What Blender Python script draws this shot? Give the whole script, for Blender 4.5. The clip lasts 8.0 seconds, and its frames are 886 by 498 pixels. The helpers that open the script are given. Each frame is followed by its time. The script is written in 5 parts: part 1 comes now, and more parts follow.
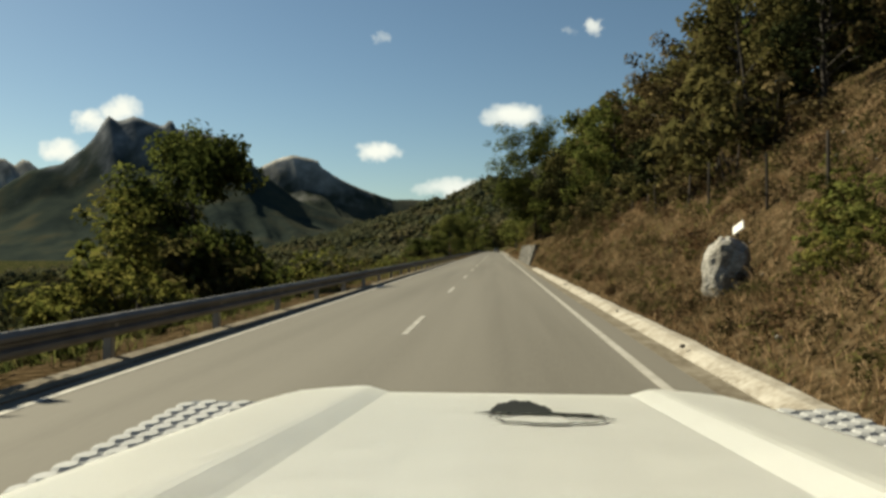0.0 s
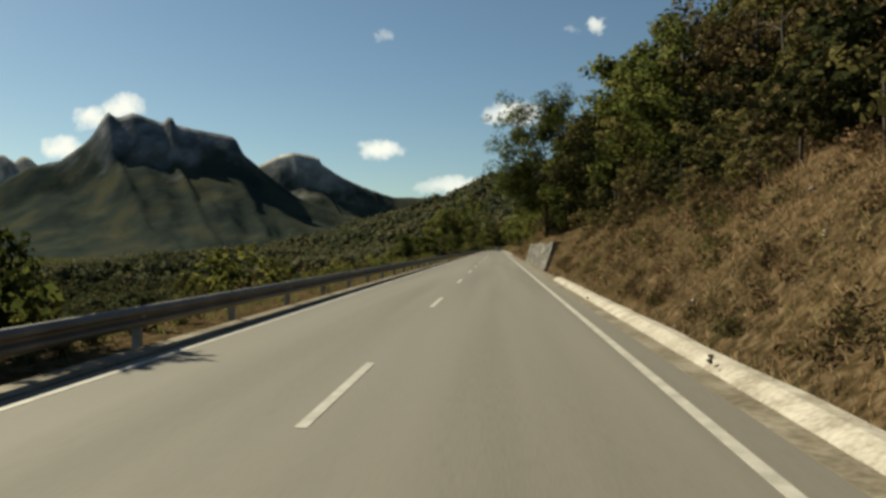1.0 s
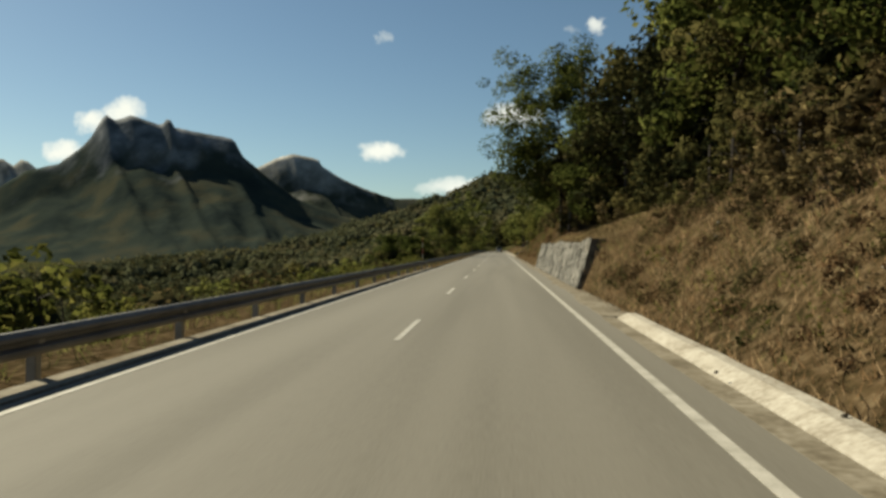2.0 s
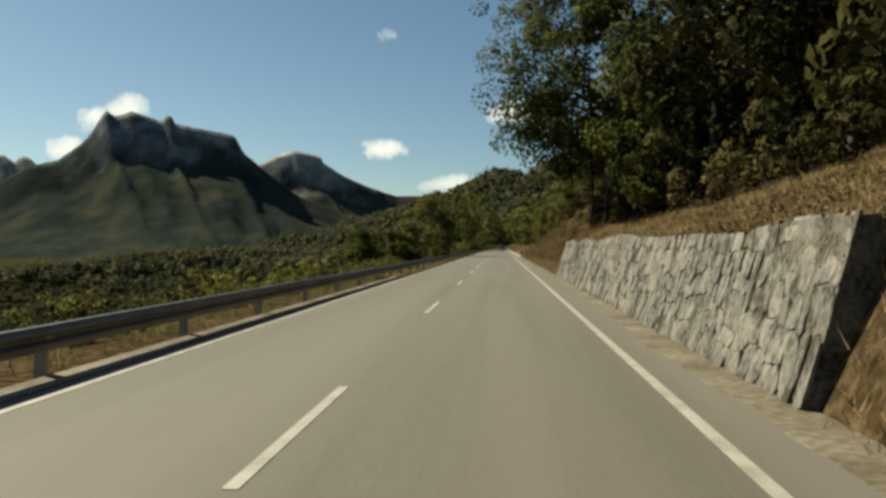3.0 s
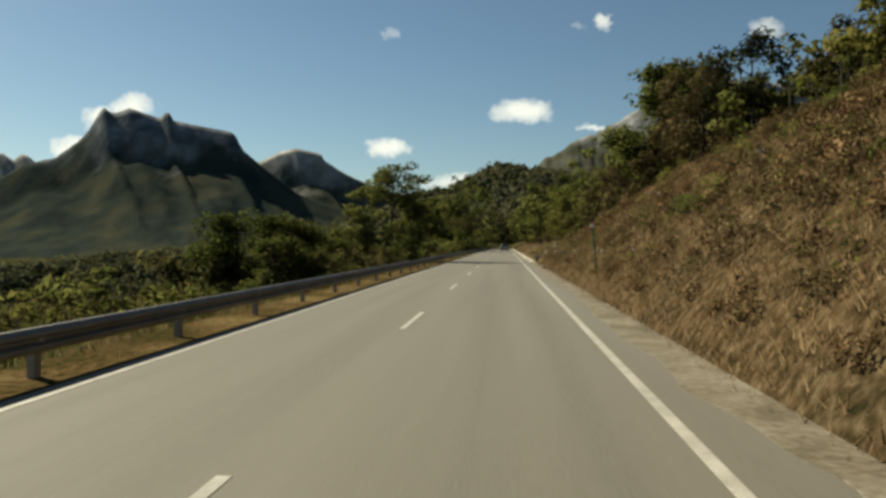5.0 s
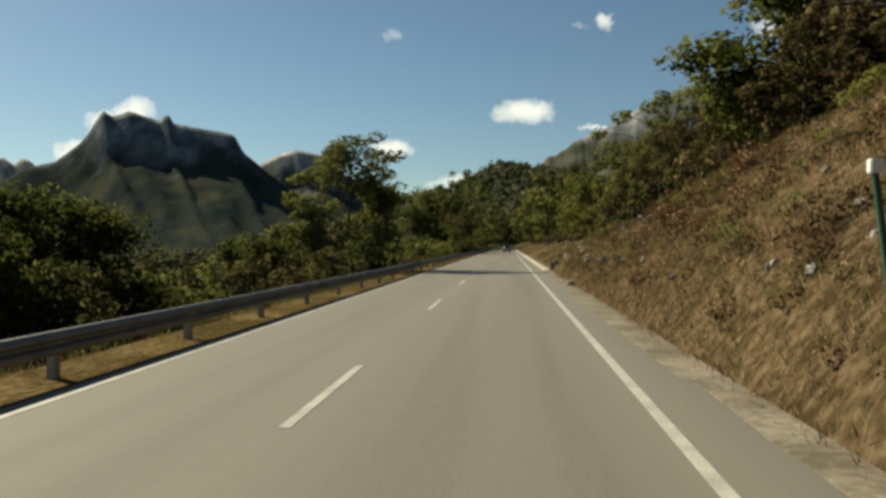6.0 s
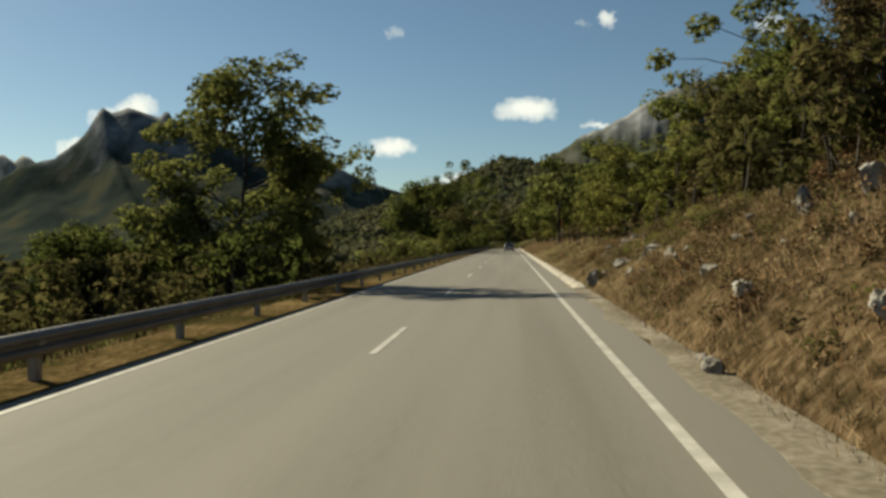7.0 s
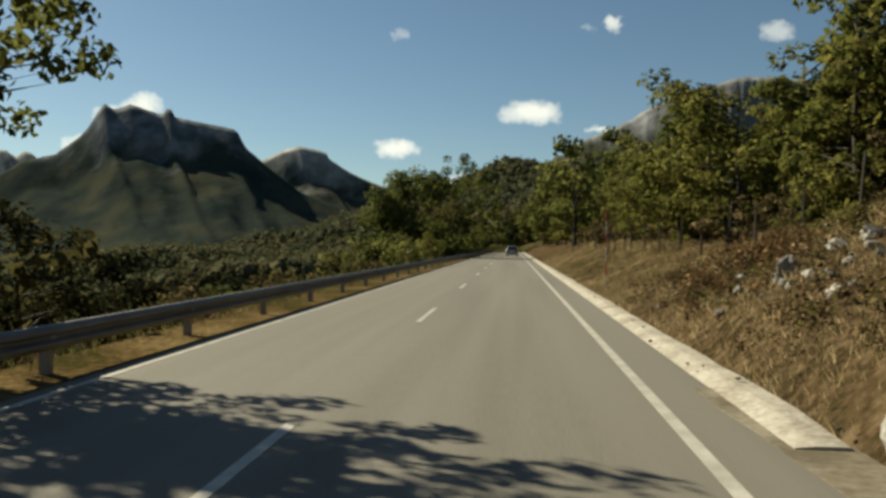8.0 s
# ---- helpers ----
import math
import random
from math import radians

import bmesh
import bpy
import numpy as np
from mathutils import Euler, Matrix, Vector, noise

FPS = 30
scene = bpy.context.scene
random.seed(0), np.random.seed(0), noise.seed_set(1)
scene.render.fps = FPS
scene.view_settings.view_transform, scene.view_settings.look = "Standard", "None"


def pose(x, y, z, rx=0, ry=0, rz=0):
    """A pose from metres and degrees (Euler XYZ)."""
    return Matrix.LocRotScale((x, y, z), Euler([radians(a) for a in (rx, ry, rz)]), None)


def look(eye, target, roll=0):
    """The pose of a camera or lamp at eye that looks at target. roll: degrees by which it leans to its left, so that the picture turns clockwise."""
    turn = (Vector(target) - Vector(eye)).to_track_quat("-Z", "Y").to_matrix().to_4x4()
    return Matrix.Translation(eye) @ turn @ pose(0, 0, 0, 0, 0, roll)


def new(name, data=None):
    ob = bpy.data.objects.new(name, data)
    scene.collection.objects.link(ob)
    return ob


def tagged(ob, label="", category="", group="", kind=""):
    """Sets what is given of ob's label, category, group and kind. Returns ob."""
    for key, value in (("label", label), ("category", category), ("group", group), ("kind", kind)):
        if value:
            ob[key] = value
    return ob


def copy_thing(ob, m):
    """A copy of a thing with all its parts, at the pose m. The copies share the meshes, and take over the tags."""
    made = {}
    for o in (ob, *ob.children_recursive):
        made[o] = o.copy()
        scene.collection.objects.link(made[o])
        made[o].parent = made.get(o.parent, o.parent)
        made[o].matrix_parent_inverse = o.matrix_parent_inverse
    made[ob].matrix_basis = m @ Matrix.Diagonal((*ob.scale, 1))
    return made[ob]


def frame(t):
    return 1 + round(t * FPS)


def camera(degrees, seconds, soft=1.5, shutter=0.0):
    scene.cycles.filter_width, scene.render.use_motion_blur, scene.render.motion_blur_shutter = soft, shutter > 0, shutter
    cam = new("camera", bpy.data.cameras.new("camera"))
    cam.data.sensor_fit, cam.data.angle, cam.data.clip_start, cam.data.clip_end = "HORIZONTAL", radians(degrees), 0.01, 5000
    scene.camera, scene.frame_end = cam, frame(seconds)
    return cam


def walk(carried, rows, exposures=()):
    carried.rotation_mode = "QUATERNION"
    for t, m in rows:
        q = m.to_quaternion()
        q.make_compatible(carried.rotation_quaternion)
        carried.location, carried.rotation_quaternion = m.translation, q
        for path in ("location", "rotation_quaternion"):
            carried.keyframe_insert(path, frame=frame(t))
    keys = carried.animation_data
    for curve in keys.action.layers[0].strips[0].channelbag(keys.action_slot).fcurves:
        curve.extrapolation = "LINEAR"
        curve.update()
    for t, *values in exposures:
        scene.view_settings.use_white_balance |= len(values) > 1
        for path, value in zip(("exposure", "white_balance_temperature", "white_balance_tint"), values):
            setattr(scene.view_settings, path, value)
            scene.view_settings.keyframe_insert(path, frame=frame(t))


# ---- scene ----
# ---------------- camera ----------------
cam = camera(59.8, 8.0, soft=3.1)
# seconds, x, y, z, yaw, pitch, roll
ROWS = [(0.0, -0.221, 0.14, 1.482, 3.900, -0.065, -0.063),
         (0.5, -0.204, 9.87, 1.486, 3.976, -0.093, -0.153),
         (1.0, -0.192, 19.65, 1.480, 4.026, -0.187, -0.241),
         (1.5, -0.160, 28.72, 1.483, 4.098, -0.066, 0.179),
         (3.0, -0.103, 58.65, 1.513, 4.327, -0.252, -0.040),
         (3.5, -0.072, 68.30, 1.514, 4.355, -0.295, -0.176),
         (4.0, -0.011, 78.91, 1.517, 4.485, -0.272, 0.023),
         (4.5, 0.034, 89.14, 1.534, 4.545, -0.378, -0.082),
         (6.0, 0.204, 119.15, 1.602, 4.830, -0.271, 0.497),
         (6.5, 0.182, 129.01, 1.602, 4.903, -0.355, 0.664),
         (7.0, 0.203, 139.94, 1.582, 5.002, -0.436, 0.461),
         (7.5, 0.207, 150.25, 1.562, 5.175, -0.288, 0.198),
         (8.0, 0.133, 160.20, 1.571, 5.189, -0.278, -0.403)]
PATH = [(t, pose(x, y, z, 90 + p, r, w)) for t, x, y, z, w, p, r in ROWS]
walk(cam, PATH, exposures=[(0.0, 0.93, 7200, 0), (8.0, 0.93, 7200, 0)])

# ---------------- sky, sun ----------------
SUN_TO = Vector((-0.678, 0.472, 0.563)).normalized()      # towards the sun
SUN_EL = math.asin(SUN_TO.z)
SUN_AZ = math.atan2(SUN_TO.x, SUN_TO.y)
# clouds: side and height over distance ahead, half width, half height, density
CLOUDS = [(0.022, 0.1716, 0.042, 0.016, 1.0), (-0.1543, 0.1256, 0.031, 0.014, 1.0), (0.1238, 0.2861, 0.0125, 0.0125, 0.8), (-0.1494, 0.275, 0.010, 0.008, 0.3),
          (-0.4997, 0.184, 0.032, 0.018, 1.0), (-0.545, 0.172, 0.026, 0.015, 1.0), (-0.585, 0.132, 0.032, 0.016, 1.0), (-0.048, 0.079, 0.055, 0.014, 0.9),
          (0.3255, 0.2717, 0.022, 0.012, 0.5), (0.110, 0.148, 0.020, 0.004, 0.8), (0.0897, 0.278, 0.008, 0.006, 0.2)]


def make_world():
    w = bpy.data.worlds.new("sky")
    w.use_nodes = True
    scene.world = w
    nt = w.node_tree
    N, L = nt.nodes, nt.links
    bg = N["Background"]
    sky = N.new("ShaderNodeTexSky")
    sky.sky_type = "NISHITA"
    sky.sun_disc = False
    sky.sun_elevation, sky.sun_rotation = SUN_EL, SUN_AZ
    sky.altitude, sky.air_density, sky.dust_density, sky.ozone_density = 900, 1.0, 0.5, 2.2
    tc = N.new("ShaderNodeTexCoord")
    sep = N.new("ShaderNodeSeparateXYZ")
    L.new(tc.outputs["Generated"], sep.inputs[0])

    def m(op, a, b=None, clamp=False):
        n = N.new("ShaderNodeMath")
        n.operation, n.use_clamp = op, clamp
        for k, v in enumerate((a, b)):
            if v is None:
                continue
            if isinstance(v, (int, float)):
                n.inputs[k].default_value = v
            else:
                L.new(v, n.inputs[k])
        return n.outputs[0]
    ahead = m("MAXIMUM", sep.outputs["Y"], 0.05)
    u, v = m("DIVIDE", sep.outputs["X"], ahead), m("DIVIDE", sep.outputs["Z"], ahead)
    comb = N.new("ShaderNodeCombineXYZ")
    L.new(u, comb.inputs[0]), L.new(v, comb.inputs[1])
    no = N.new("ShaderNodeTexNoise")
    no.inputs["Scale"].default_value, no.inputs["Detail"].default_value, no.inputs["Roughness"].default_value = 42.0, 5.0, 0.6
    L.new(comb.outputs[0], no.inputs["Vector"])
    ns = N.new("ShaderNodeSeparateColor")
    L.new(no.outputs["Color"], ns.inputs[0])
    wu = m("ADD", u, m("MULTIPLY", m("SUBTRACT", ns.outputs[0], 0.5), 0.050))
    wv = m("ADD", v, m("MULTIPLY", m("SUBTRACT", ns.outputs[1], 0.5), 0.028))
    total = None
    for cu, cv, a, b, dens in CLOUDS:
        x = m("DIVIDE", m("SUBTRACT", wu, cu), a)
        y = m("DIVIDE", m("SUBTRACT", wv, cv), b)
        d = m("ADD", m("MULTIPLY", x, x), m("MULTIPLY", y, y))
        c = m("MULTIPLY", m("MULTIPLY", m("SUBTRACT", 1.25, d), 0.85, True), dens)
        total = c if total is None else m("MAXIMUM", total, c)
    front = m("MULTIPLY", m("SUBTRACT", sep.outputs["Y"], 0.3), 8.0, True)
    total = m("MULTIPLY", total, front)
    mix = N.new("ShaderNodeMix")
    mix.data_type = "RGBA"
    L.new(total, mix.inputs["Factor"])
    tint = N.new("ShaderNodeMix")
    tint.data_type, tint.blend_type = "RGBA", "MULTIPLY"
    tint.inputs["Factor"].default_value = 1.0
    tint.inputs["B"].default_value = (0.93, 1.0, 1.03, 1)      # clear mountain air
    L.new(sky.outputs[0], tint.inputs["A"])
    L.new(tint.outputs["Result"], mix.inputs["A"])
    mix.inputs["B"].default_value = (12.6, 12.8, 13.0, 1)
    L.new(mix.outputs["Result"], bg.inputs["Color"])
    bg.inputs["Strength"].default_value = 0.0405


make_world()
sun = new("sun", bpy.data.lights.new("sun", "SUN"))
sun.data.energy, sun.data.angle, sun.data.color = 4.4, radians(0.53), (1.0, 0.92, 0.78)
sun.matrix_world = look(SUN_TO * 50, (0, 0, 0))


# ---------------- materials ----------------
def mat(name, colors, scale=4.0, fine=40.0, rough=0.8, bump=0.3, bump_dist=0.02, metal=0.0, fine_amount=0.35, island=0.0, obj_random=0.0, trans=0.0, spec=0.3, stretch=None):
    """Two scales of noise over 2 or 3 base colours, with fine relief."""
    ma = bpy.data.materials.new(name)
    ma.use_nodes = True
    nt = ma.node_tree
    N, L = nt.nodes, nt.links
    b = N["Principled BSDF"]
    tc = N.new("ShaderNodeNewGeometry")
    vec = tc.outputs["Position"]
    if stretch:
        mp = N.new("ShaderNodeMapping")
        mp.inputs["Scale"].default_value = stretch
        L.new(vec, mp.inputs["Vector"])
        vec = mp.outputs[0]
    n1, n2 = N.new("ShaderNodeTexNoise"), N.new("ShaderNodeTexNoise")
    for n, sc, de in ((n1, scale, 5), (n2, fine, 4)):
        n.inputs["Scale"].default_value, n.inputs["Detail"].default_value = sc, de
        L.new(vec, n.inputs["Vector"])
    ramp = N.new("ShaderNodeValToRGB")
    k = len(colors)
    els = ramp.color_ramp.elements
    while len(els) < k:
        els.new(0.5)
    for i, c in enumerate(colors):
        els[i].position = 0.32 + 0.36 * i / max(k - 1, 1)
        els[i].color = (*c, 1)
    fac = n1.outputs["Fac"]

    def add(a, bb, amount):
        x = N.new("ShaderNodeMath")
        x.operation = "MULTIPLY_ADD"
        L.new(bb, x.inputs[0])
        x.inputs[1].default_value = amount
        L.new(a, x.inputs[2])
        y = N.new("ShaderNodeMath")
        y.operation = "SUBTRACT"
        L.new(x.outputs[0], y.inputs[0])
        y.inputs[1].default_value = amount / 2
        return y.outputs[0]
    fac = add(fac, n2.outputs["Fac"], fine_amount)
    if island:
        fac = add(fac, tc.outputs["Random Per Island"], island)
    if obj_random:
        oi = N.new("ShaderNodeObjectInfo")
        fac = add(fac, oi.outputs["Random"], obj_random)
    L.new(fac, ramp.inputs["Fac"])
    L.new(ramp.outputs["Color"], b.inputs["Base Color"])
    b.inputs["Roughness"].default_value, b.inputs["Metallic"].default_value = rough, metal
    b.inputs["Specular IOR Level"].default_value = spec
    if bump:
        bp = N.new("ShaderNodeBump")
        bp.inputs["Strength"].default_value, bp.inputs["Distance"].default_value = bump, bump_dist
        L.new(n2.outputs["Fac"], bp.inputs["Height"])
        L.new(bp.outputs["Normal"], b.inputs["Normal"])
    if trans:
        t = N.new("ShaderNodeBsdfTranslucent")
        L.new(ramp.outputs["Color"], t.inputs["Color"])
        ms = N.new("ShaderNodeMixShader")
        ms.inputs[0].default_value = trans
        L.new(b.outputs[0], ms.inputs[1]), L.new(t.outputs[0], ms.inputs[2])
        L.new(ms.outputs[0], N["Material Output"].inputs["Surface"])
    return ma


M = {}
M["asphalt"] = mat("asphalt", [(0.119, 0.108, 0.087), (0.147, 0.134, 0.110), (0.164, 0.150, 0.124)], 0.5, 55, 0.85, 0.25, 0.006, fine_amount=0.45, stretch=(1.8, 0.05, 1))
M["line"] = mat("line_paint", [(0.299, 0.280, 0.238), (0.458, 0.431, 0.383)], 3, 60, 0.6, 0.2, 0.003, fine_amount=0.6)
M["concrete"] = mat("concrete", [(0.235, 0.205, 0.162), (0.345, 0.313, 0.262), (0.430, 0.396, 0.340)], 1.2, 14, 0.95, 0.5, 0.02, fine_amount=0.7, spec=0.1)
M["earth"] = mat("dry_earth", [(0.042, 0.038, 0.014), (0.095, 0.064, 0.029), (0.168, 0.122, 0.059)], 0.45, 7, 0.95, 0.8, 0.12, fine_amount=0.7, spec=0.0)
M["grass_dry"] = mat("dry_grass", [(0.030, 0.027, 0.014), (0.088, 0.053, 0.028), (0.146, 0.089, 0.047), (0.240, 0.168, 0.100)], 0.7, 4, 0.9, 0, island=0.5, trans=0.25, spec=0.0)
M["straw"] = mat("pale_straw", [(0.108, 0.080, 0.040), (0.185, 0.138, 0.072), (0.30, 0.230, 0.130)], 0.4, 5, 0.9, 0, island=0.5, trans=0.25, spec=0.0)
M["grass_green"] = mat("green_weeds", [(0.044, 0.054, 0.018), (0.084, 0.092, 0.030), (0.145, 0.138, 0.050)], 0.8, 6, 0.9, 0, island=0.5, trans=0.3, spec=0.0)
M["leaf"] = mat("leaves_green", [(0.050, 0.062, 0.018), (0.098, 0.110, 0.031), (0.155, 0.158, 0.050)], 0.5, 5, 0.55, 0, island=0.3, obj_random=0.3, trans=0.5, spec=0.0)
M["leaf_dark"] = mat("leaves_dark", [(0.054, 0.053, 0.021), (0.084, 0.077, 0.030), (0.120, 0.104, 0.041)], 0.5, 5, 0.6, 0, island=0.3, obj_random=0.3, trans=0.40, spec=0.0)
# near-black leaves: the shade of the thicket is put into their colour
M["leaf_shaded"] = mat("leaves_shade_darkened", [(0.015, 0.019, 0.009), (0.027, 0.030, 0.013), (0.048, 0.045, 0.019)], 0.5, 5, 0.7, 0, island=0.3, obj_random=0.3, trans=0.15, spec=0.0)
M["leaf_yellow"] = mat("leaves_yellowing", [(0.062, 0.070, 0.019), (0.118, 0.120, 0.032), (0.178, 0.165, 0.049)], 0.6, 5, 0.55, 0, island=0.45, obj_random=0.2, trans=0.48, spec=0.0)
M["leaf_rust"] = mat("leaves_rusty", [(0.060, 0.036, 0.019), (0.126, 0.075, 0.039), (0.210, 0.138, 0.077)], 0.6, 5, 0.8, 0, island=0.45, trans=0.2, spec=0.0)
M["leaf_brown"] = mat("leaves_browning", [(0.052, 0.042, 0.020), (0.098, 0.073, 0.036), (0.152, 0.118, 0.058)], 0.6, 5, 0.7, 0, island=0.45, obj_random=0.2, trans=0.25, spec=0.0)
# darker leaf copy for the valley woods, their shade set in the colour
M["wood_shaded"] = mat("shaded_wood_leaves", [(0.026, 0.031, 0.017), (0.040, 0.043, 0.021), (0.066, 0.055, 0.027)], 0.03, 0.4, 0.9, 0, island=0.18, trans=0.2, spec=0.0)
# hill leaves made paler, distance haze painted into the colour
M["hill_wood_hazy"] = mat("hazy_hill_leaves", [(0.048, 0.055, 0.034), (0.072, 0.076, 0.044), (0.110, 0.096, 0.054)], 0.02, 0.2, 0.9, 0, island=0.12, trans=0.25, spec=0.0)
M["bark"] = mat("bark", [(0.020, 0.016, 0.012), (0.040, 0.032, 0.024), (0.070, 0.058, 0.046)], 3, 25, 0.9, 0.7, 0.03, stretch=(1, 1, 0.25))
M["stone"] = mat("limestone_blocks", [(0.050, 0.045, 0.036), (0.118, 0.112, 0.102), (0.158, 0.150, 0.136), (0.225, 0.208, 0.178)], 3.2, 13, 0.95, 0.7, 0.05, obj_random=0.16, island=0.14, fine_amount=0.9, spec=0.1, stretch=(1.1, 1.1, 0.62))
M["dust"] = mat("dusty_gutter", [(0.120, 0.099, 0.070), (0.178, 0.152, 0.112), (0.250, 0.219, 0.170)], 0.9, 9, 0.95, 0.4, 0.02, fine_amount=0.7, spec=0.1)
M["mortar"] = mat("mortar", [(0.030, 0.026, 0.020), (0.105, 0.095, 0.078), (0.150, 0.138, 0.116)], 1.6, 18, 0.95, 0.9, 0.04, fine_amount=0.7, spec=0.1)
M["rock"] = mat("limestone_rock", [(0.130, 0.118, 0.098), (0.250, 0.234, 0.206), (0.390, 0.372, 0.340)], 1.6, 14, 0.9, 0.7, 0.06, fine_amount=0.6, spec=0.1)
M["steel"] = mat("weathered_steel", [(0.111, 0.105, 0.098), (0.178, 0.170, 0.157)], 1.5, 30, 0.6, 0.08, 0.004, metal=0.3, spec=0.4)
M["post"] = mat("weathered_post_steel", [(0.238, 0.230, 0.204), (0.357, 0.340, 0.306)], 3, 30, 0.65, 0.1, 0.004, metal=0.2)
M["wood_post"] = mat("dark_fence_wood", [(0.032, 0.025, 0.020), (0.072, 0.059, 0.045)], 4, 40, 0.9, 0.5, 0.01, stretch=(1, 1, 0.2))
M["red"] = mat("red_paint", [(0.20, 0.026, 0.020), (0.28, 0.038, 0.027)], 3, 30, 0.6, 0.1, 0.003)
M["white"] = mat("white_paint", [(0.62, 0.60, 0.56), (0.74, 0.72, 0.68)], 3, 30, 0.6, 0.1, 0.003)
M["green_paint"] = mat("green_paint", [(0.012, 0.05, 0.03), (0.02, 0.075, 0.045)], 3, 30, 0.5, 0.1, 0.003)
M["car_white"] = mat("cream_white_car_paint", [(0.91, 0.905, 0.86), (0.94, 0.935, 0.89)], 1.5, 12, 0.28, 0.02, 0.002, fine_amount=0.3, spec=0.5)
M["car_grey"] = mat("silver_car_paint", [(0.180, 0.198, 0.225), (0.234, 0.252, 0.279)], 2, 20, 0.35, 0, metal=0.3, spec=0.5)
M["black"] = mat("black_vinyl", [(0.010, 0.011, 0.010), (0.018, 0.02, 0.018)], 5, 40, 0.8, 0, spec=0.1)
M["rubber"] = mat("tyre_rubber", [(0.012, 0.012, 0.012), (0.03, 0.03, 0.03)], 8, 60, 0.85, 0.2, 0.004)
M["plate"] = mat("chequer_plate_aluminium", [(0.34, 0.34, 0.335), (0.44, 0.44, 0.43)], 6, 60, 0.7, 0.1, 0.002, metal=0.0, spec=0.2)
M["plate_dark"] = mat("dull_aluminium", [(0.13, 0.135, 0.14), (0.20, 0.205, 0.21)], 6, 60, 0.5, 0.1, 0.002, metal=0.4)
M["glass_dark"] = mat("dark_car_glass", [(0.012, 0.015, 0.018), (0.02, 0.024, 0.028)], 3, 20, 0.08, 0, spec=0.5)
M["lamp_red"] = mat("red_lamp_plastic", [(0.22, 0.015, 0.012), (0.3, 0.02, 0.016)], 3, 20, 0.2, 0, spec=0.5)


def terrain_mat():
    """Dry grass by the road, scrub and woods further off."""
    ma = bpy.data.materials.new("hillside")
    ma.use_nodes = True
    nt = ma.node_tree
    N, L = nt.nodes, nt.links
    b = N["Principled BSDF"]
    g = N.new("ShaderNodeNewGeometry")

    def noise_at(sc, de=5):
        n = N.new("ShaderNodeTexNoise")
        n.inputs["Scale"].default_value, n.inputs["Detail"].default_value = sc, de
        L.new(g.outputs["Position"], n.inputs["Vector"])
        return n.outputs["Fac"]

    def ramp(f, stops):
        r = N.new("ShaderNodeValToRGB")
        e = r.color_ramp.elements
        while len(e) < len(stops):
            e.new(0.5)
        for i, (p, c) in enumerate(stops):
            e[i].position, e[i].color = p, (*c, 1)
        L.new(f, r.inputs["Fac"])
        return r.outputs["Color"]

    def mixc(f, a, c):
        x = N.new("ShaderNodeMix")
        x.data_type = "RGBA"
        L.new(f, x.inputs["Factor"]), L.new(a, x.inputs["A"]), L.new(c, x.inputs["B"])
        return x.outputs["Result"]
    near = ramp(noise_at(0.5), [(0.30, (0.024, 0.026, 0.010)), (0.42, (0.048, 0.033, 0.015)), (0.54, (0.070, 0.047, 0.022)), (0.68, (0.122, 0.086, 0.044))])
    fine = ramp(noise_at(5.5, 9), [(0.34, (0.014, 0.014, 0.008)), (0.45, (0.046, 0.032, 0.018)), (0.54, (0.080, 0.055, 0.033)), (0.66, (0.140, 0.103, 0.063))])
    near2 = N.new("ShaderNodeMix")
    near2.data_type = "RGBA"
    near2.inputs["Factor"].default_value = 0.65
    L.new(near, near2.inputs["A"]), L.new(fine, near2.inputs["B"])
    far = ramp(noise_at(0.11, 12), [(0.36, (0.018, 0.024, 0.010)), (0.50, (0.036, 0.040, 0.016)), (0.62, (0.075, 0.062, 0.028))])
    sep = N.new("ShaderNodeSeparateXYZ")
    L.new(g.outputs["Position"], sep.inputs[0])
    ab = N.new("ShaderNodeMath")
    ab.operation = "ABSOLUTE"
    L.new(sep.outputs["X"], ab.inputs[0])
    mr = N.new("ShaderNodeMapRange")
    mr.inputs["From Min"].default_value, mr.inputs["From Max"].default_value = 9.0, 24.0
    L.new(ab.outputs[0], mr.inputs["Value"])
    my = N.new("ShaderNodeMapRange")
    my.inputs["From Min"].default_value, my.inputs["From Max"].default_value = 330.0, 400.0
    L.new(sep.outputs["Y"], my.inputs["Value"])
    mx = N.new("ShaderNodeMath")
    mx.operation = "MAXIMUM"
    L.new(mr.outputs["Result"], mx.inputs[0]), L.new(my.outputs["Result"], mx.inputs[1])
    L.new(mixc(mx.outputs[0], near2.outputs["Result"], far), b.inputs["Base Color"])
    b.inputs["Roughness"].default_value, b.inputs["Specular IOR Level"].default_value = 1.0, 0.0
    bp = N.new("ShaderNodeBump")
    bp.inputs["Strength"].default_value, bp.inputs["Distance"].default_value = 0.8, 0.12
    L.new(noise_at(5.0), bp.inputs["Height"])
    L.new(bp.outputs["Normal"], b.inputs["Normal"])
    return ma


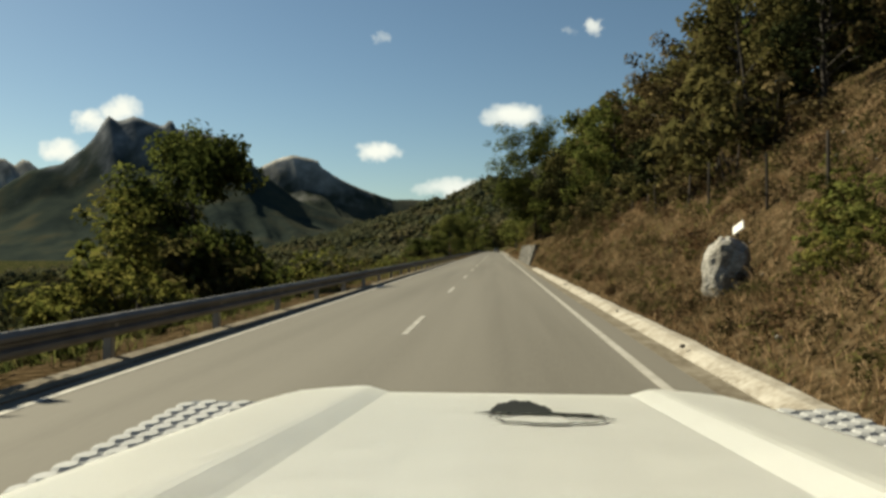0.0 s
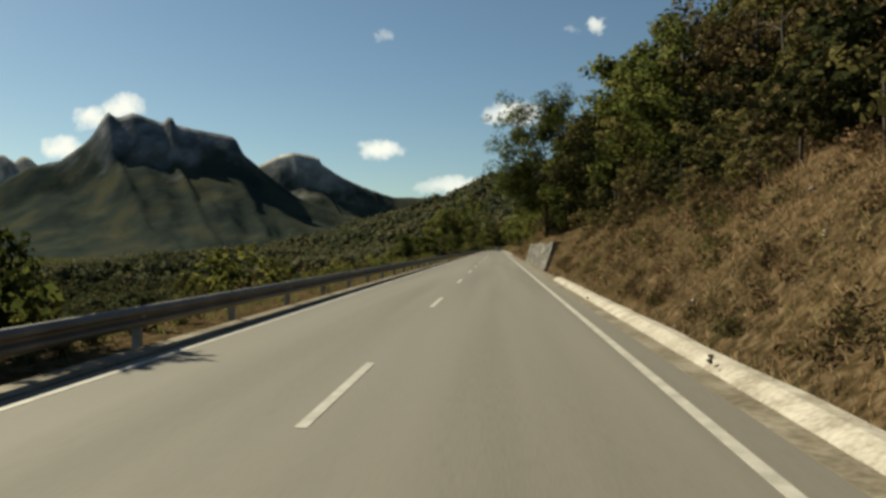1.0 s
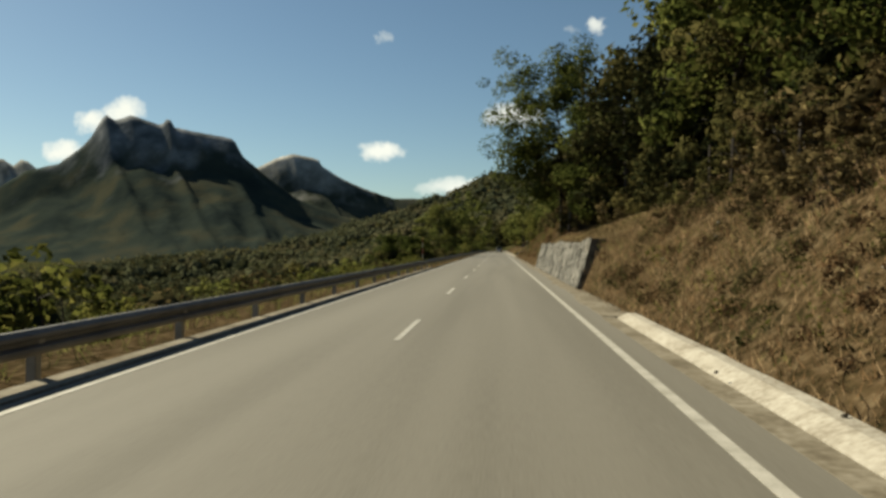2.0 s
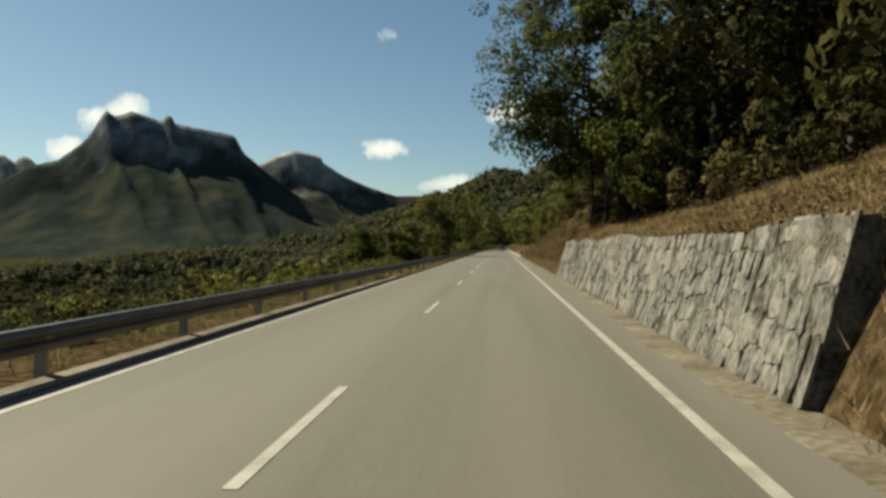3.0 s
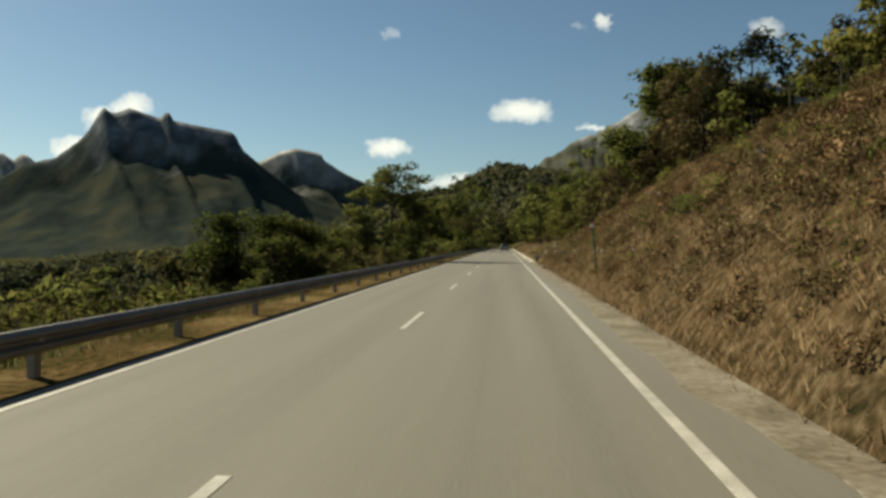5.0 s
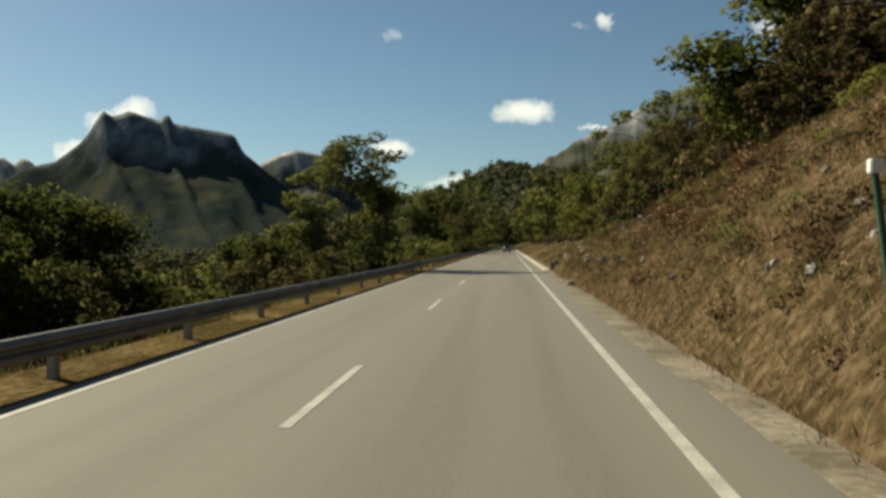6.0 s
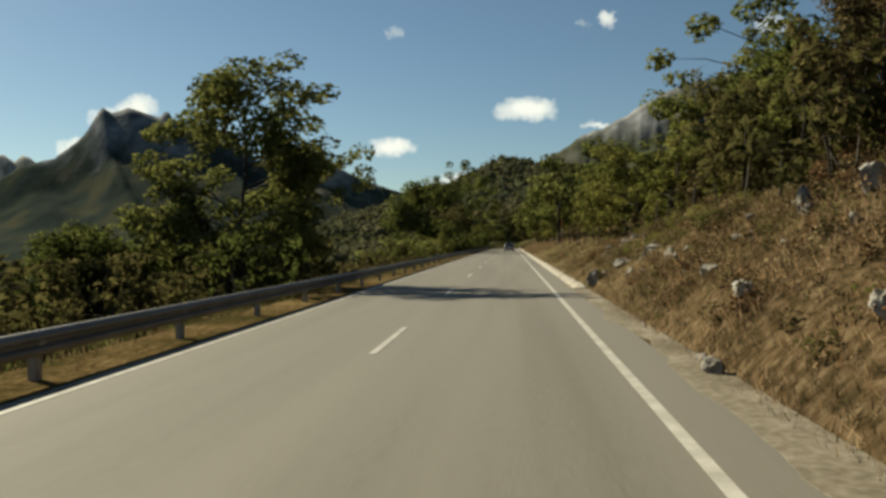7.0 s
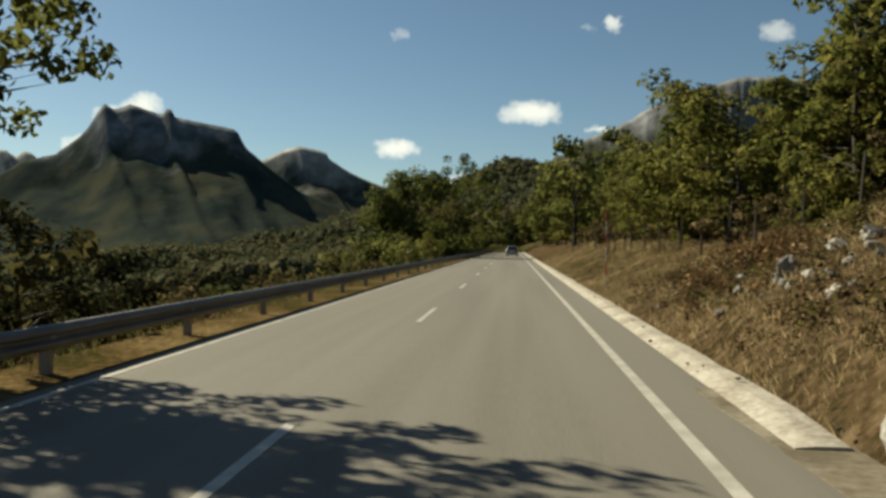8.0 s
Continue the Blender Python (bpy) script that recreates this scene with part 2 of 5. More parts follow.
def mountain_mat(name, forest, rock, lo, hi):
    """Woods low down and on gentle ground, bare limestone where it is steep and high."""
    ma = bpy.data.materials.new(name)
    ma.use_nodes = True
    nt = ma.node_tree
    N, L = nt.nodes, nt.links
    b = N["Principled BSDF"]
    g = N.new("ShaderNodeNewGeometry")

    def ns(sc, de=6, st=(1, 1, 1)):
        mp = N.new("ShaderNodeMapping")
        mp.inputs["Scale"].default_value = st
        L.new(g.outputs["Position"], mp.inputs["Vector"])
        n = N.new("ShaderNodeTexNoise")
        n.inputs["Scale"].default_value, n.inputs["Detail"].default_value = sc, de
        L.new(mp.outputs[0], n.inputs["Vector"])
        return n.outputs["Fac"]

    def ramp(f, cols):
        r = N.new("ShaderNodeValToRGB")
        e = r.color_ramp.elements
        while len(e) < len(cols):
            e.new(0.5)
        for i, c in enumerate(cols):
            e[i].position, e[i].color = 0.34 + 0.32 * i / (len(cols) - 1), (*c, 1)
        L.new(f, r.inputs["Fac"])
        return r.outputs["Color"]
    sep = N.new("ShaderNodeSeparateXYZ")
    L.new(g.outputs["Position"], sep.inputs[0])
    mr = N.new("ShaderNodeMapRange")
    mr.inputs["From Min"].default_value, mr.inputs["From Max"].default_value = lo, hi
    L.new(sep.outputs["Z"], mr.inputs["Value"])
    a = N.new("ShaderNodeMath")
    a.operation, a.use_clamp = "MULTIPLY_ADD", True
    L.new(ns(0.012, 8, (1, 1, 0.4)), a.inputs[0])
    a.inputs[1].default_value = 1.8
    s = N.new("ShaderNodeMath")
    s.operation = "SUBTRACT"
    L.new(mr.outputs["Result"], s.inputs[0])
    s.inputs[1].default_value = 1.25
    L.new(s.outputs[0], a.inputs[2])
    x = N.new("ShaderNodeMix")
    x.data_type = "RGBA"
    L.new(a.outputs[0], x.inputs["Factor"])
    L.new(ramp(ns(0.009, 10), forest), x.inputs["A"]), L.new(ramp(ns(0.022, 9, (1, 1, 0.7)), rock), x.inputs["B"])
    L.new(x.outputs["Result"], b.inputs["Base Color"])
    b.inputs["Roughness"].default_value, b.inputs["Specular IOR Level"].default_value = 1.0, 0.0
    bp = N.new("ShaderNodeBump")
    bp.inputs["Strength"].default_value, bp.inputs["Distance"].default_value = 0.35, 6.0
    L.new(ns(0.06, 9), bp.inputs["Height"])
    L.new(bp.outputs["Normal"], b.inputs["Normal"])
    return ma


M["ground"] = terrain_mat()
# woods and rock shifted to blue-grey: aerial haze mixed into the colours
M["mountain"] = mountain_mat("hazy_mountain_side", [(0.022, 0.029, 0.027), (0.033, 0.041, 0.034), (0.052, 0.052, 0.036)], [(0.10, 0.11, 0.125), (0.17, 0.18, 0.20), (0.28, 0.285, 0.30)], 170, 360)
# limestone kept extra pale, in place of the haze that lifts its dark side
M["mountain_far"] = mountain_mat("hazy_bare_mountain", [(0.026, 0.032, 0.026), (0.042, 0.047, 0.036), (0.065, 0.064, 0.048)], [(0.24, 0.235, 0.225), (0.36, 0.35, 0.33), (0.46, 0.44, 0.41)], 120, 300)
M["mountain_rock"] = mountain_mat("grey_ridge", [(0.030, 0.036, 0.022), (0.055, 0.058, 0.040), (0.10, 0.095, 0.08)], [(0.10, 0.105, 0.112), (0.17, 0.174, 0.184), (0.29, 0.292, 0.30)], 150, 260)


# ---------------- building helpers ----------------
def lattice(ix, iy, seed):
    h = (ix.astype(np.int64) * 374761393 + iy.astype(np.int64) * 668265263 + seed * 144665) & 0x7FFFFFFF
    h = (h ^ (h >> 13)) * 1274126177 & 0x7FFFFFFF
    return ((h ^ (h >> 16)) & 0xFFFF) / 65535.0


def vnoise(x, y, seed=0):
    """Smooth value noise, 0 to 1."""
    x, y = np.asarray(x, float), np.asarray(y, float)
    x, y = np.broadcast_arrays(x, y)
    ix, iy = np.floor(x), np.floor(y)
    fx, fy = x - ix, y - iy
    fx, fy = fx * fx * (3 - 2 * fx), fy * fy * (3 - 2 * fy)
    a, b = lattice(ix, iy, seed), lattice(ix + 1, iy, seed)
    c, d = lattice(ix, iy + 1, seed), lattice(ix + 1, iy + 1, seed)
    return (a * (1 - fx) + b * fx) * (1 - fy) + (c * (1 - fx) + d * fx) * fy


def fbm(x, y, seed=0, octaves=4):
    x, y = np.asarray(x, float), np.asarray(y, float)
    t, amp = 0.0, 0.5
    for k in range(octaves):
        t = t + amp * (vnoise(x * 2 ** k, y * 2 ** k, seed + k) - 0.5)
        amp *= 0.5
    return t


def mesh_np(name, verts, faces, material, smooth=False, normals=None):
    me = bpy.data.meshes.new(name)
    verts, faces = np.asarray(verts, np.float32), np.asarray(faces, np.int32)
    me.vertices.add(len(verts))
    me.vertices.foreach_set("co", verts.ravel())
    k = faces.shape[1]
    me.loops.add(faces.size)
    me.loops.foreach_set("vertex_index", faces.ravel())
    me.polygons.add(len(faces))
    me.polygons.foreach_set("loop_start", np.arange(len(faces), dtype=np.int32) * k)
    me.polygons.foreach_set("loop_total", np.full(len(faces), k, np.int32))
    me.polygons.foreach_set("use_smooth", np.full(len(faces), smooth))
    me.materials.append(M[material])
    me.update(calc_edges=True)
    me.validate()
    if normals is not None:
        me.polygons.foreach_set("use_smooth", np.full(len(me.polygons), True))
        me.normals_split_custom_set_from_vertices(normals)
    return me


def bm_mesh(name, bm, material, smooth=False):
    me = bpy.data.meshes.new(name)
    bmesh.ops.recalc_face_normals(bm, faces=bm.faces)
    bm.to_mesh(me)
    bm.free()
    me.materials.append(M[material])
    if smooth:
        me.polygons.foreach_set("use_smooth", np.full(len(me.polygons), True))
    return me


def part(name, bm, material, parent, label="", smooth=False):
    ob = new(name, bm_mesh(name, bm, material, smooth))
    ob.parent = parent
    return tagged(ob, label)


def box(bm, x0, x1, y0, y1, z0, z1, bevel=0.0):
    vs = [bm.verts.new((x, y, z)) for z in (z0, z1) for x, y in ((x0, y0), (x1, y0), (x1, y1), (x0, y1))]
    fs = [bm.faces.new([vs[i] for i in q]) for q in ((3, 2, 1, 0), (4, 5, 6, 7), (0, 1, 5, 4), (1, 2, 6, 5), (2, 3, 7, 6), (3, 0, 4, 7))]
    if bevel:
        es = list({e for f in fs for e in f.edges})
        bmesh.ops.bevel(bm, geom=es, offset=bevel, segments=2, affect="EDGES")
    return bm


def tube(points, radii, sides=7):
    """Vertices and quads of a tapered tube along the points."""
    pts = [Vector(p) for p in points]
    vs, fs = [], []
    for i, p in enumerate(pts):
        d = (pts[min(i + 1, len(pts) - 1)] - pts[max(i - 1, 0)]).normalized()
        a = d.orthogonal().normalized()
        b = d.cross(a)
        for k in range(sides):
            t = 2 * math.pi * k / sides
            vs.append(p + (a * math.cos(t) + b * math.sin(t)) * radii[i])
    for i in range(len(pts) - 1):
        for k in range(sides):
            fs.append((i * sides + k, i * sides + (k + 1) % sides, (i + 1) * sides + (k + 1) % sides, (i + 1) * sides + k))
    return vs, fs


# ---------------- the ground ----------------
FOOT = 2.75                                     # foot of the bank
BANK_D = np.array([0, 0.75, 2, 4.5, 8, 14, 30, 80, 400, 6000.0])
BANK_Y = np.array([-60, 9, 17, 26, 60, 65, 98, 102, 138, 148, 160, 174, 186, 225, 300.0])
BANK_Z = np.array([
    [0, 0.40, 1.5, 3.6, 6.2, 10, 18, 30, 70, 120],
    [0, 0.40, 1.4, 3.5, 6.2, 10, 18, 30, 70, 120],
    [0, 0.06, 0.4, 3.2, 6.0, 10, 18, 30, 70, 120],
    [0, 0.50, 1.7, 3.6, 6.0, 10, 18, 30, 70, 120],
    [0, 0.50, 1.8, 3.6, 6.0, 10, 18, 30, 70, 120],
    [0, 1.60, 2.0, 2.9, 4.8, 9, 17, 30, 70, 120],
    [0, 1.60, 2.0, 2.9, 4.8, 9, 17, 30, 70, 120],
    [0, 1.15, 2.5, 4.3, 6.5, 9.8, 16, 26, 60, 120],
    [0, 1.05, 2.3, 4.3, 6.6, 9.6, 15, 25, 60, 120],
    [0, 0.85, 1.8, 3.6, 5.6, 8.4, 14, 24, 60, 120],
    [0, 0.90, 1.6, 3.0, 4.9, 7.5, 13, 23, 60, 120],
    [0, 0.62, 1.4, 2.75, 4.1, 6.2, 11, 22, 60, 120],
    [0, 0.20, 0.7, 1.9, 3.4, 5.5, 10, 20, 60, 120],
    [0, 0.20, 0.7, 1.8, 3.2, 5.2, 10, 20, 60, 120],
    [0, 0.30, 0.8, 1.8, 3.5, 6.0, 11, 20, 60, 120]])
VALE_D = np.array([0, 0.5, 2.5, 8, 20, 60, 140, 420, 1200, 6000.0])
VALE_Z = np.array([-0.14, -0.2, -0.6, -3.2, -7.5, -16, -26, -32, -30, 0])


def ground_z(x, y):
    x, y = np.broadcast_arrays(np.asarray(x, float), np.asarray(y, float))
    z = np.full(x.shape, -0.06)
    d = np.maximum(x - FOOT, 0)
    prof = np.stack([np.interp(d, BANK_D, row) for row in BANK_Z])
    yi = np.clip(y, BANK_Y[0], BANK_Y[-1] - 1e-6)
    k = np.clip(np.searchsorted(BANK_Y, yi, side="right") - 1, 0, len(BANK_Y) - 2)
    f = (yi - BANK_Y[k]) / (BANK_Y[k + 1] - BANK_Y[k])
    lo = np.take_along_axis(prof, k[None], 0)[0]
    hi = np.take_along_axis(prof, (k + 1)[None], 0)[0]
    bank = lo * (1 - f) + hi * f
    rough = np.clip(d / 1.5, 0, 1)
    bank = bank + rough * (0.9 * fbm(x / 2.6, y / 2.6, 11) + 0.5 * fbm(x / 0.8, y / 0.8, 12)) + np.clip(d / 40, 0, 1) * 14 * fbm(x / 60, y / 60, 13)
    bank = bank * (1 - 0.9 * np.clip((y - 380) / 220, 0, 1))
    dl = np.maximum(-6.25 - x, 0)
    vale = np.interp(dl, VALE_D, VALE_Z) + np.clip(dl / 3, 0, 1) * 0.8 * fbm(x / 3, y / 3, 21) + np.clip(dl / 60, 0, 1) * 16 * fbm(x / 90, y / 90, 22)
    z = np.where(x > FOOT, bank - 0.02, z)
    z = np.where(x < -6.25, vale, z)
    z = np.where((x >= -6.25) & (x < -5.3), -0.14, z)
    # wooded hills ahead, across the valley
    far = np.clip((y - 330) / 150, 0, 1)
    hills = 66 * np.exp(-((x + 40) / 195) ** 2 - ((y - 900) / 250) ** 2) + 13 * np.exp(-((x - 75) / 110) ** 2 - ((y - 930) / 200) ** 2) + 14 * np.exp(-((x + 230) / 130) ** 2 - ((y - 560) / 150) ** 2)
    z = z + far * hills * (1 + 0.5 * fbm(x / 80, y / 80, 31))
    return z


def grade(a, b, first, growth):
    """Steps from a to b that grow."""
    out, s = [a], first
    while abs(out[-1] - a) < abs(b - a):
        out.append(out[-1] + math.copysign(s, b - a))
        s *= growth
    out[-1] = b
    return out


def build_ground():
    xs = grade(-6.25, -4900, 0.5, 1.075)[::-1] + [-5.9, -5.6, -5.3, -5.29, -3, 0, 2.0, 2.74] + grade(FOOT, 4900, 0.22, 1.055)
    ys = grade(-6, -900, 1.0, 1.25)[::-1][:-1] + list(np.arange(-6, 235, 0.8)) + grade(235, 4950, 0.8, 1.05)
    xs, ys = np.array(sorted(set(np.round(xs, 4)))), np.array(sorted(set(np.round(ys, 4))))
    X, Y = np.meshgrid(xs, ys)
    Z = ground_z(X, Y)
    V = np.stack([X, Y, Z], -1).reshape(-1, 3)
    n = len(xs)
    i = np.arange((len(ys) - 1) * n).reshape(-1, n)[:, :-1].ravel()
    F = np.stack([i, i + 1, i + n + 1, i + n], -1)
    return tagged(new("ground", mesh_np("ground", V, F, "ground", True)), "hillside of dry brown grass, falling to a wooded valley", "ground", kind="structure")


build_ground()


def strip(name, x0, x1, y0, y1, z, material, label, category, step=4.0, thick=0.05, left_fall=0.0, ragged=0.0):
    """A flat-lying slab along the road."""
    bm = bmesh.new()
    rows = []
    for y in np.linspace(y0, y1, max(2, int((y1 - y0) / step))):
        e = x0 + ragged * (2 * float(fbm(y / 2.2, 5.0, 91)) + float(fbm(y / 14.0, 2.0, 92)) * 1.5)
        rows.append([bm.verts.new((e, y, z - left_fall)), bm.verts.new((x1, y, z)), bm.verts.new((x1, y, z - thick)), bm.verts.new((e, y, z - left_fall - thick))])
    for a, b in zip(rows, rows[1:]):
        for k in range(4):
            bm.faces.new((a[k], a[(k + 1) % 4], b[(k + 1) % 4], b[k]))
    bm.faces.new(rows[0]), bm.faces.new(rows[-1][::-1])
    return tagged(new(name, bm_mesh(name, bm, material)), label, category, kind="structure")


CENTRE, EDGE_R, EDGE_L = -1.78, 1.585, -4.62
ROAD_END = 420
strip("road", -4.86, 2.325, -60, ROAD_END, 0.0, "asphalt", "sun-bleached grey asphalt road, two lanes", "road")


def mountain(name, y0, depth, ridge, material, label, seed, crag=0.1, n=240, m=46, jag=0.004):
    """A mountain front: foot at y0 - depth, its ridge at y0. ridge: side and height over distance."""
    ru, rv = np.array([p[0] for p in ridge]), np.array([p[1] for p in ridge])
    u = np.linspace(ru[0], ru[-1], n)
    s = np.concatenate([np.linspace(0, 1, m), np.linspace(1.06, 1.5, 8)])
    U, S = np.meshgrid(u, s)
    top = np.interp(u, ru, rv)
    top = top + jag * fbm(u * 60, u * 0 + seed, seed, 4) * np.clip(top / 0.1, 0.2, 1)
    H = np.broadcast_to(top * y0, U.shape)
    prof = np.where(S < 0.84, 0.66 * (S / 0.84) ** 1.15, 0.66 + 0.34 * (np.maximum(S - 0.84, 0) / 0.16) ** 0.8)
    prof = np.where(S > 1, 1 - (S - 1) * 1.5, prof)
    Y = y0 - (1 - np.minimum(S, 1)) * depth + np.maximum(S - 1, 0) * depth * 0.5
    ridged = 1.2 * fbm(U * 13 + 0.8 * S + 0.7 * fbm(U * 7, S * 3, seed + 9), S * 2.2, seed + 3, 3) + 0.45 * fbm(U * 42 + 1.5 * S, S * 6, seed + 4, 3)
    ridged = np.where(S > 0.8, ridged * 0.6 + 0.35 * fbm(U * 150, S * 4, seed + 8, 2), ridged) + 0.47
    w = np.clip(S * (1 - np.minimum(S, 1)) * 4, 0, 1) ** 0.7
    Z = -40 + (H + 40) * prof + w * H * crag * (ridged * 1.5 - 0.7) + w * H * 0.035 * fbm(U * 70, S * 14, seed + 5, 2)
    X = U * y0 * (0.55 + 0.45 * np.minimum(S, 1.2)) + w * 30 * fbm(U * 20, S * 6, seed + 6)
    V = np.stack([X, Y, Z], -1).reshape(-1, 3)
    i = np.arange((len(s) - 1) * n).reshape(-1, n)[:, :-1].ravel()
    F = np.stack([i, i + 1, i + n + 1, i + n], -1)
    return tagged(new(name, mesh_np(name, V, F, material, True)), label, "mountain", kind="structure")


mountain("mountain", 2500, 800, [(-1.3, 0.02), (-0.95, 0.03), (-0.78, 0.05), (-0.709, 0.061), (-0.675, 0.077), (-0.63, 0.103), (-0.584, 0.114), (-0.553, 0.133), (-0.536, 0.151), (-0.523, 0.173),
                                  (-0.517, 0.177), (-0.508, 0.171), (-0.483, 0.176), (-0.442, 0.163), (-0.436, 0.170), (-0.429, 0.169), (-0.424, 0.159), (-0.362, 0.147), (-0.345, 0.144),
                                  (-0.334, 0.122), (-0.314, 0.104), (-0.265, 0.066), (-0.206, 0.042), (-0.10, 0.02), (0.0, 0.0)],
         "mountain", "craggy flat-topped mountain with wooded lower slopes", 5, 0.075)
mountain("mountain_far", 2900, 600, [(-0.45, 0.02), (-0.39, 0.06), (-0.341, 0.088), (-0.314, 0.106), (-0.292, 0.117), (-0.268, 0.123), (-0.233, 0.116), (-0.229, 0.108), (-0.206, 0.092),
                                      (-0.164, 0.074), (-0.135, 0.064), (-0.095, 0.063), (-0.04, 0.05), (0.02, 0.03)],
         "mountain_far", "pale bare-topped mountain behind the valley", 9, 0.04)
mountain("mountain_edge", 3600, 900, [(-1.2, 0.03), (-0.85, 0.09), (-0.72, 0.108), (-0.674, 0.122), (-0.663, 0.122), (-0.649, 0.111), (-0.638, 0.120), (-0.629, 0.118), (-0.606, 0.10), (-0.5, 0.03)],
         "mountain_far", "distant blue-grey jagged mountain", 14, 0.16)
mountain("mountain_ridge", 1900, 700, [(-0.02, 0.04), (0.03, 0.092), (0.049, 0.104), (0.066, 0.112), (0.106, 0.134), (0.137, 0.150), (0.193, 0.178), (0.217, 0.186), (0.28, 0.196), (0.36, 0.186), (0.6, 0.15)],
         "mountain_rock", "bare grey limestone ridge above the woods", 17, 0.16, jag=0.014)

# ---------------- road markings, kerbs ----------------
for nm, x0, x1, lab in (("edge_line", EDGE_R - 0.06, EDGE_R + 0.06, "worn white line along the near edge of the road"), ("edge_line", EDGE_L - 0.05, EDGE_L + 0.05, "worn white line along the valley edge of the road")):
    strip(nm, x0, x1, -60, ROAD_END, 0.005, "line", lab, "road marking", thick=0.004)
DASH_Y, DASH_P = 4.3, 12.5                    # far end of a dash, period
me_dash = None
for k in range(-1, 31):
    y1 = DASH_Y + DASH_P * k
    bm = bmesh.new()
    box(bm, -0.055, 0.055, -3.5, 0, 0, 0.005)
    if me_dash is None:
        me_dash = bm_mesh("lane_dash", bm, "line")
    else:
        bm.free()
    d = tagged(new("lane_dash", me_dash), "worn white dash of the centre line", "road marking", "centre line dashes", kind="structure")
    d.location = (CENTRE, y1, 0.0005)


def kerb(y0, y1, height, x0, x1, seed, label):
    """Cast concrete gutter edge, worn and chipped."""
    bm = bmesh.new()
    rows = []
    full = height
    for y in np.arange(y0, y1 + 0.01, 0.4):
        height = full * min(1.0, 0.05 + (y - y0) / 1.2)
        w = float(vnoise(y / 0.9, 3.1, seed)) - 0.5
        c = float(vnoise(y / 2.7, 8.1, seed + 1)) - 0.5
        pts = [(x0 + 0.02 * w, -0.05), (x0 + 0.02 * w, 0.015), (x0 + 0.16 + 0.04 * w, 0.03 + height * 0.75), (x0 + 0.22 + 0.03 * c, 0.03 + height + 0.02 * c),
               (x1 + 0.07 * c + 0.03 * w, 0.03 + height + 0.01 * w), (x1 + 0.12, -0.05)]
        rows.append([bm.verts.new((px, y, pz)) for px, pz in pts])
    k = len(rows[0])
    for a, b in zip(rows, rows[1:]):
        for i in range(k):
            bm.faces.new((a[i], a[(i + 1) % k], b[(i + 1) % k], b[i]))
    bm.faces.new(rows[0]), bm.faces.new(rows[-1][::-1])
    return tagged(new("kerb", bm_mesh("kerb", bm, "concrete")), label, "kerb", kind="structure")


kerb(-60, 55, 0.085, 2.33, 2.71, 1, "low cast concrete kerb at the foot of the bank")
kerb(166.4, ROAD_END, 0.06, 2.33, 2.75, 3, "low pale concrete kerb along the verge")
strip("gutter", 2.20, 2.85, 55.2, 169.0, 0.006, "dust", "pale dusty gutter strip of earth and grit beside the asphalt", "gutter", 0.25, 0.05, ragged=0.24)
strip("gutter", 2.04, 2.329, -60, 55, 0.004, "dust", "pale dusty edge of the asphalt along the kerb", "gutter", thick=0.004)
strip("kerb_valley", -5.33, -4.89, -60, 96, 0.012, "dust", "narrow concrete kerb under the guard rail", "kerb", thick=0.16)
strip("verge", -6.2, -4.87, 96.2, ROAD_END, -0.02, "earth", "verge of dry brown grass and earth behind the road edge", "verge", thick=0.1)


# ---------------- guard rail ----------------
def guard_rail():
    rail = tagged(new("guard_rail"), "dark weathered steel guard rail on short posts along the valley side", "guard rail")
    rail.location = (-5.40, 2.17, 0.04)
    prof = [(0.0, 0.24), (0.03, 0.245), (0.08, 0.295), (0.08, 0.335), (0.01, 0.375), (0.01, 0.41), (0.08, 0.45), (0.08, 0.49), (0.03, 0.545), (0.0, 0.55)]
    bm = bmesh.new()
    rows = []
    for y in (0.0, 4.12):
        rows.append([bm.verts.new((px + y * 0.001, y, pz)) for px, pz in prof] + [bm.verts.new((px - 0.006 + y * 0.001, y, pz)) for px, pz in prof[::-1]])
    n = len(rows[0])
    for i in range(n):
        bm.faces.new((rows[0][i], rows[0][(i + 1) % n], rows[1][(i + 1) % n], rows[1][i]))
    beam = bm_mesh("beam", bm, "steel")
    bm = bmesh.new()
    box(bm, -0.14, -0.02, -0.06, 0.06, -0.35, 0.52, 0.008)
    postm = bm_mesh("post", bm, "post")
    bm = bmesh.new()
    box(bm, -0.03, 0.02, -0.06, 0.06, 0.26, 0.44, 0.006)
    blockm = bm_mesh("spacer", bm, "post")
    bm = bmesh.new()
    bmesh.ops.create_cone(bm, cap_ends=True, segments=8, radius1=0.018, radius2=0.012, depth=0.02, matrix=Matrix.Translation((0.022, 0, 0.35)) @ Matrix.Rotation(radians(90), 4, "Y"))
    boltm = bm_mesh("bolt", bm, "post")
    for k in range(-4, 86):
        y = 4.07 * k
        for nm, me in (("beam", beam), ("post", postm)):
            o = new(nm, me)
            o.parent = rail
            o.location = (0, y, 0)
            if nm == "post":
                o.rotation_euler = (random.uniform(-0.03, 0.03), random.uniform(-0.02, 0.03), 0)
                for nn, mm in (("spacer", blockm), ("bolt", boltm)):
                    q = new(nn, mm)
                    q.parent = o
    return rail


guard_rail()


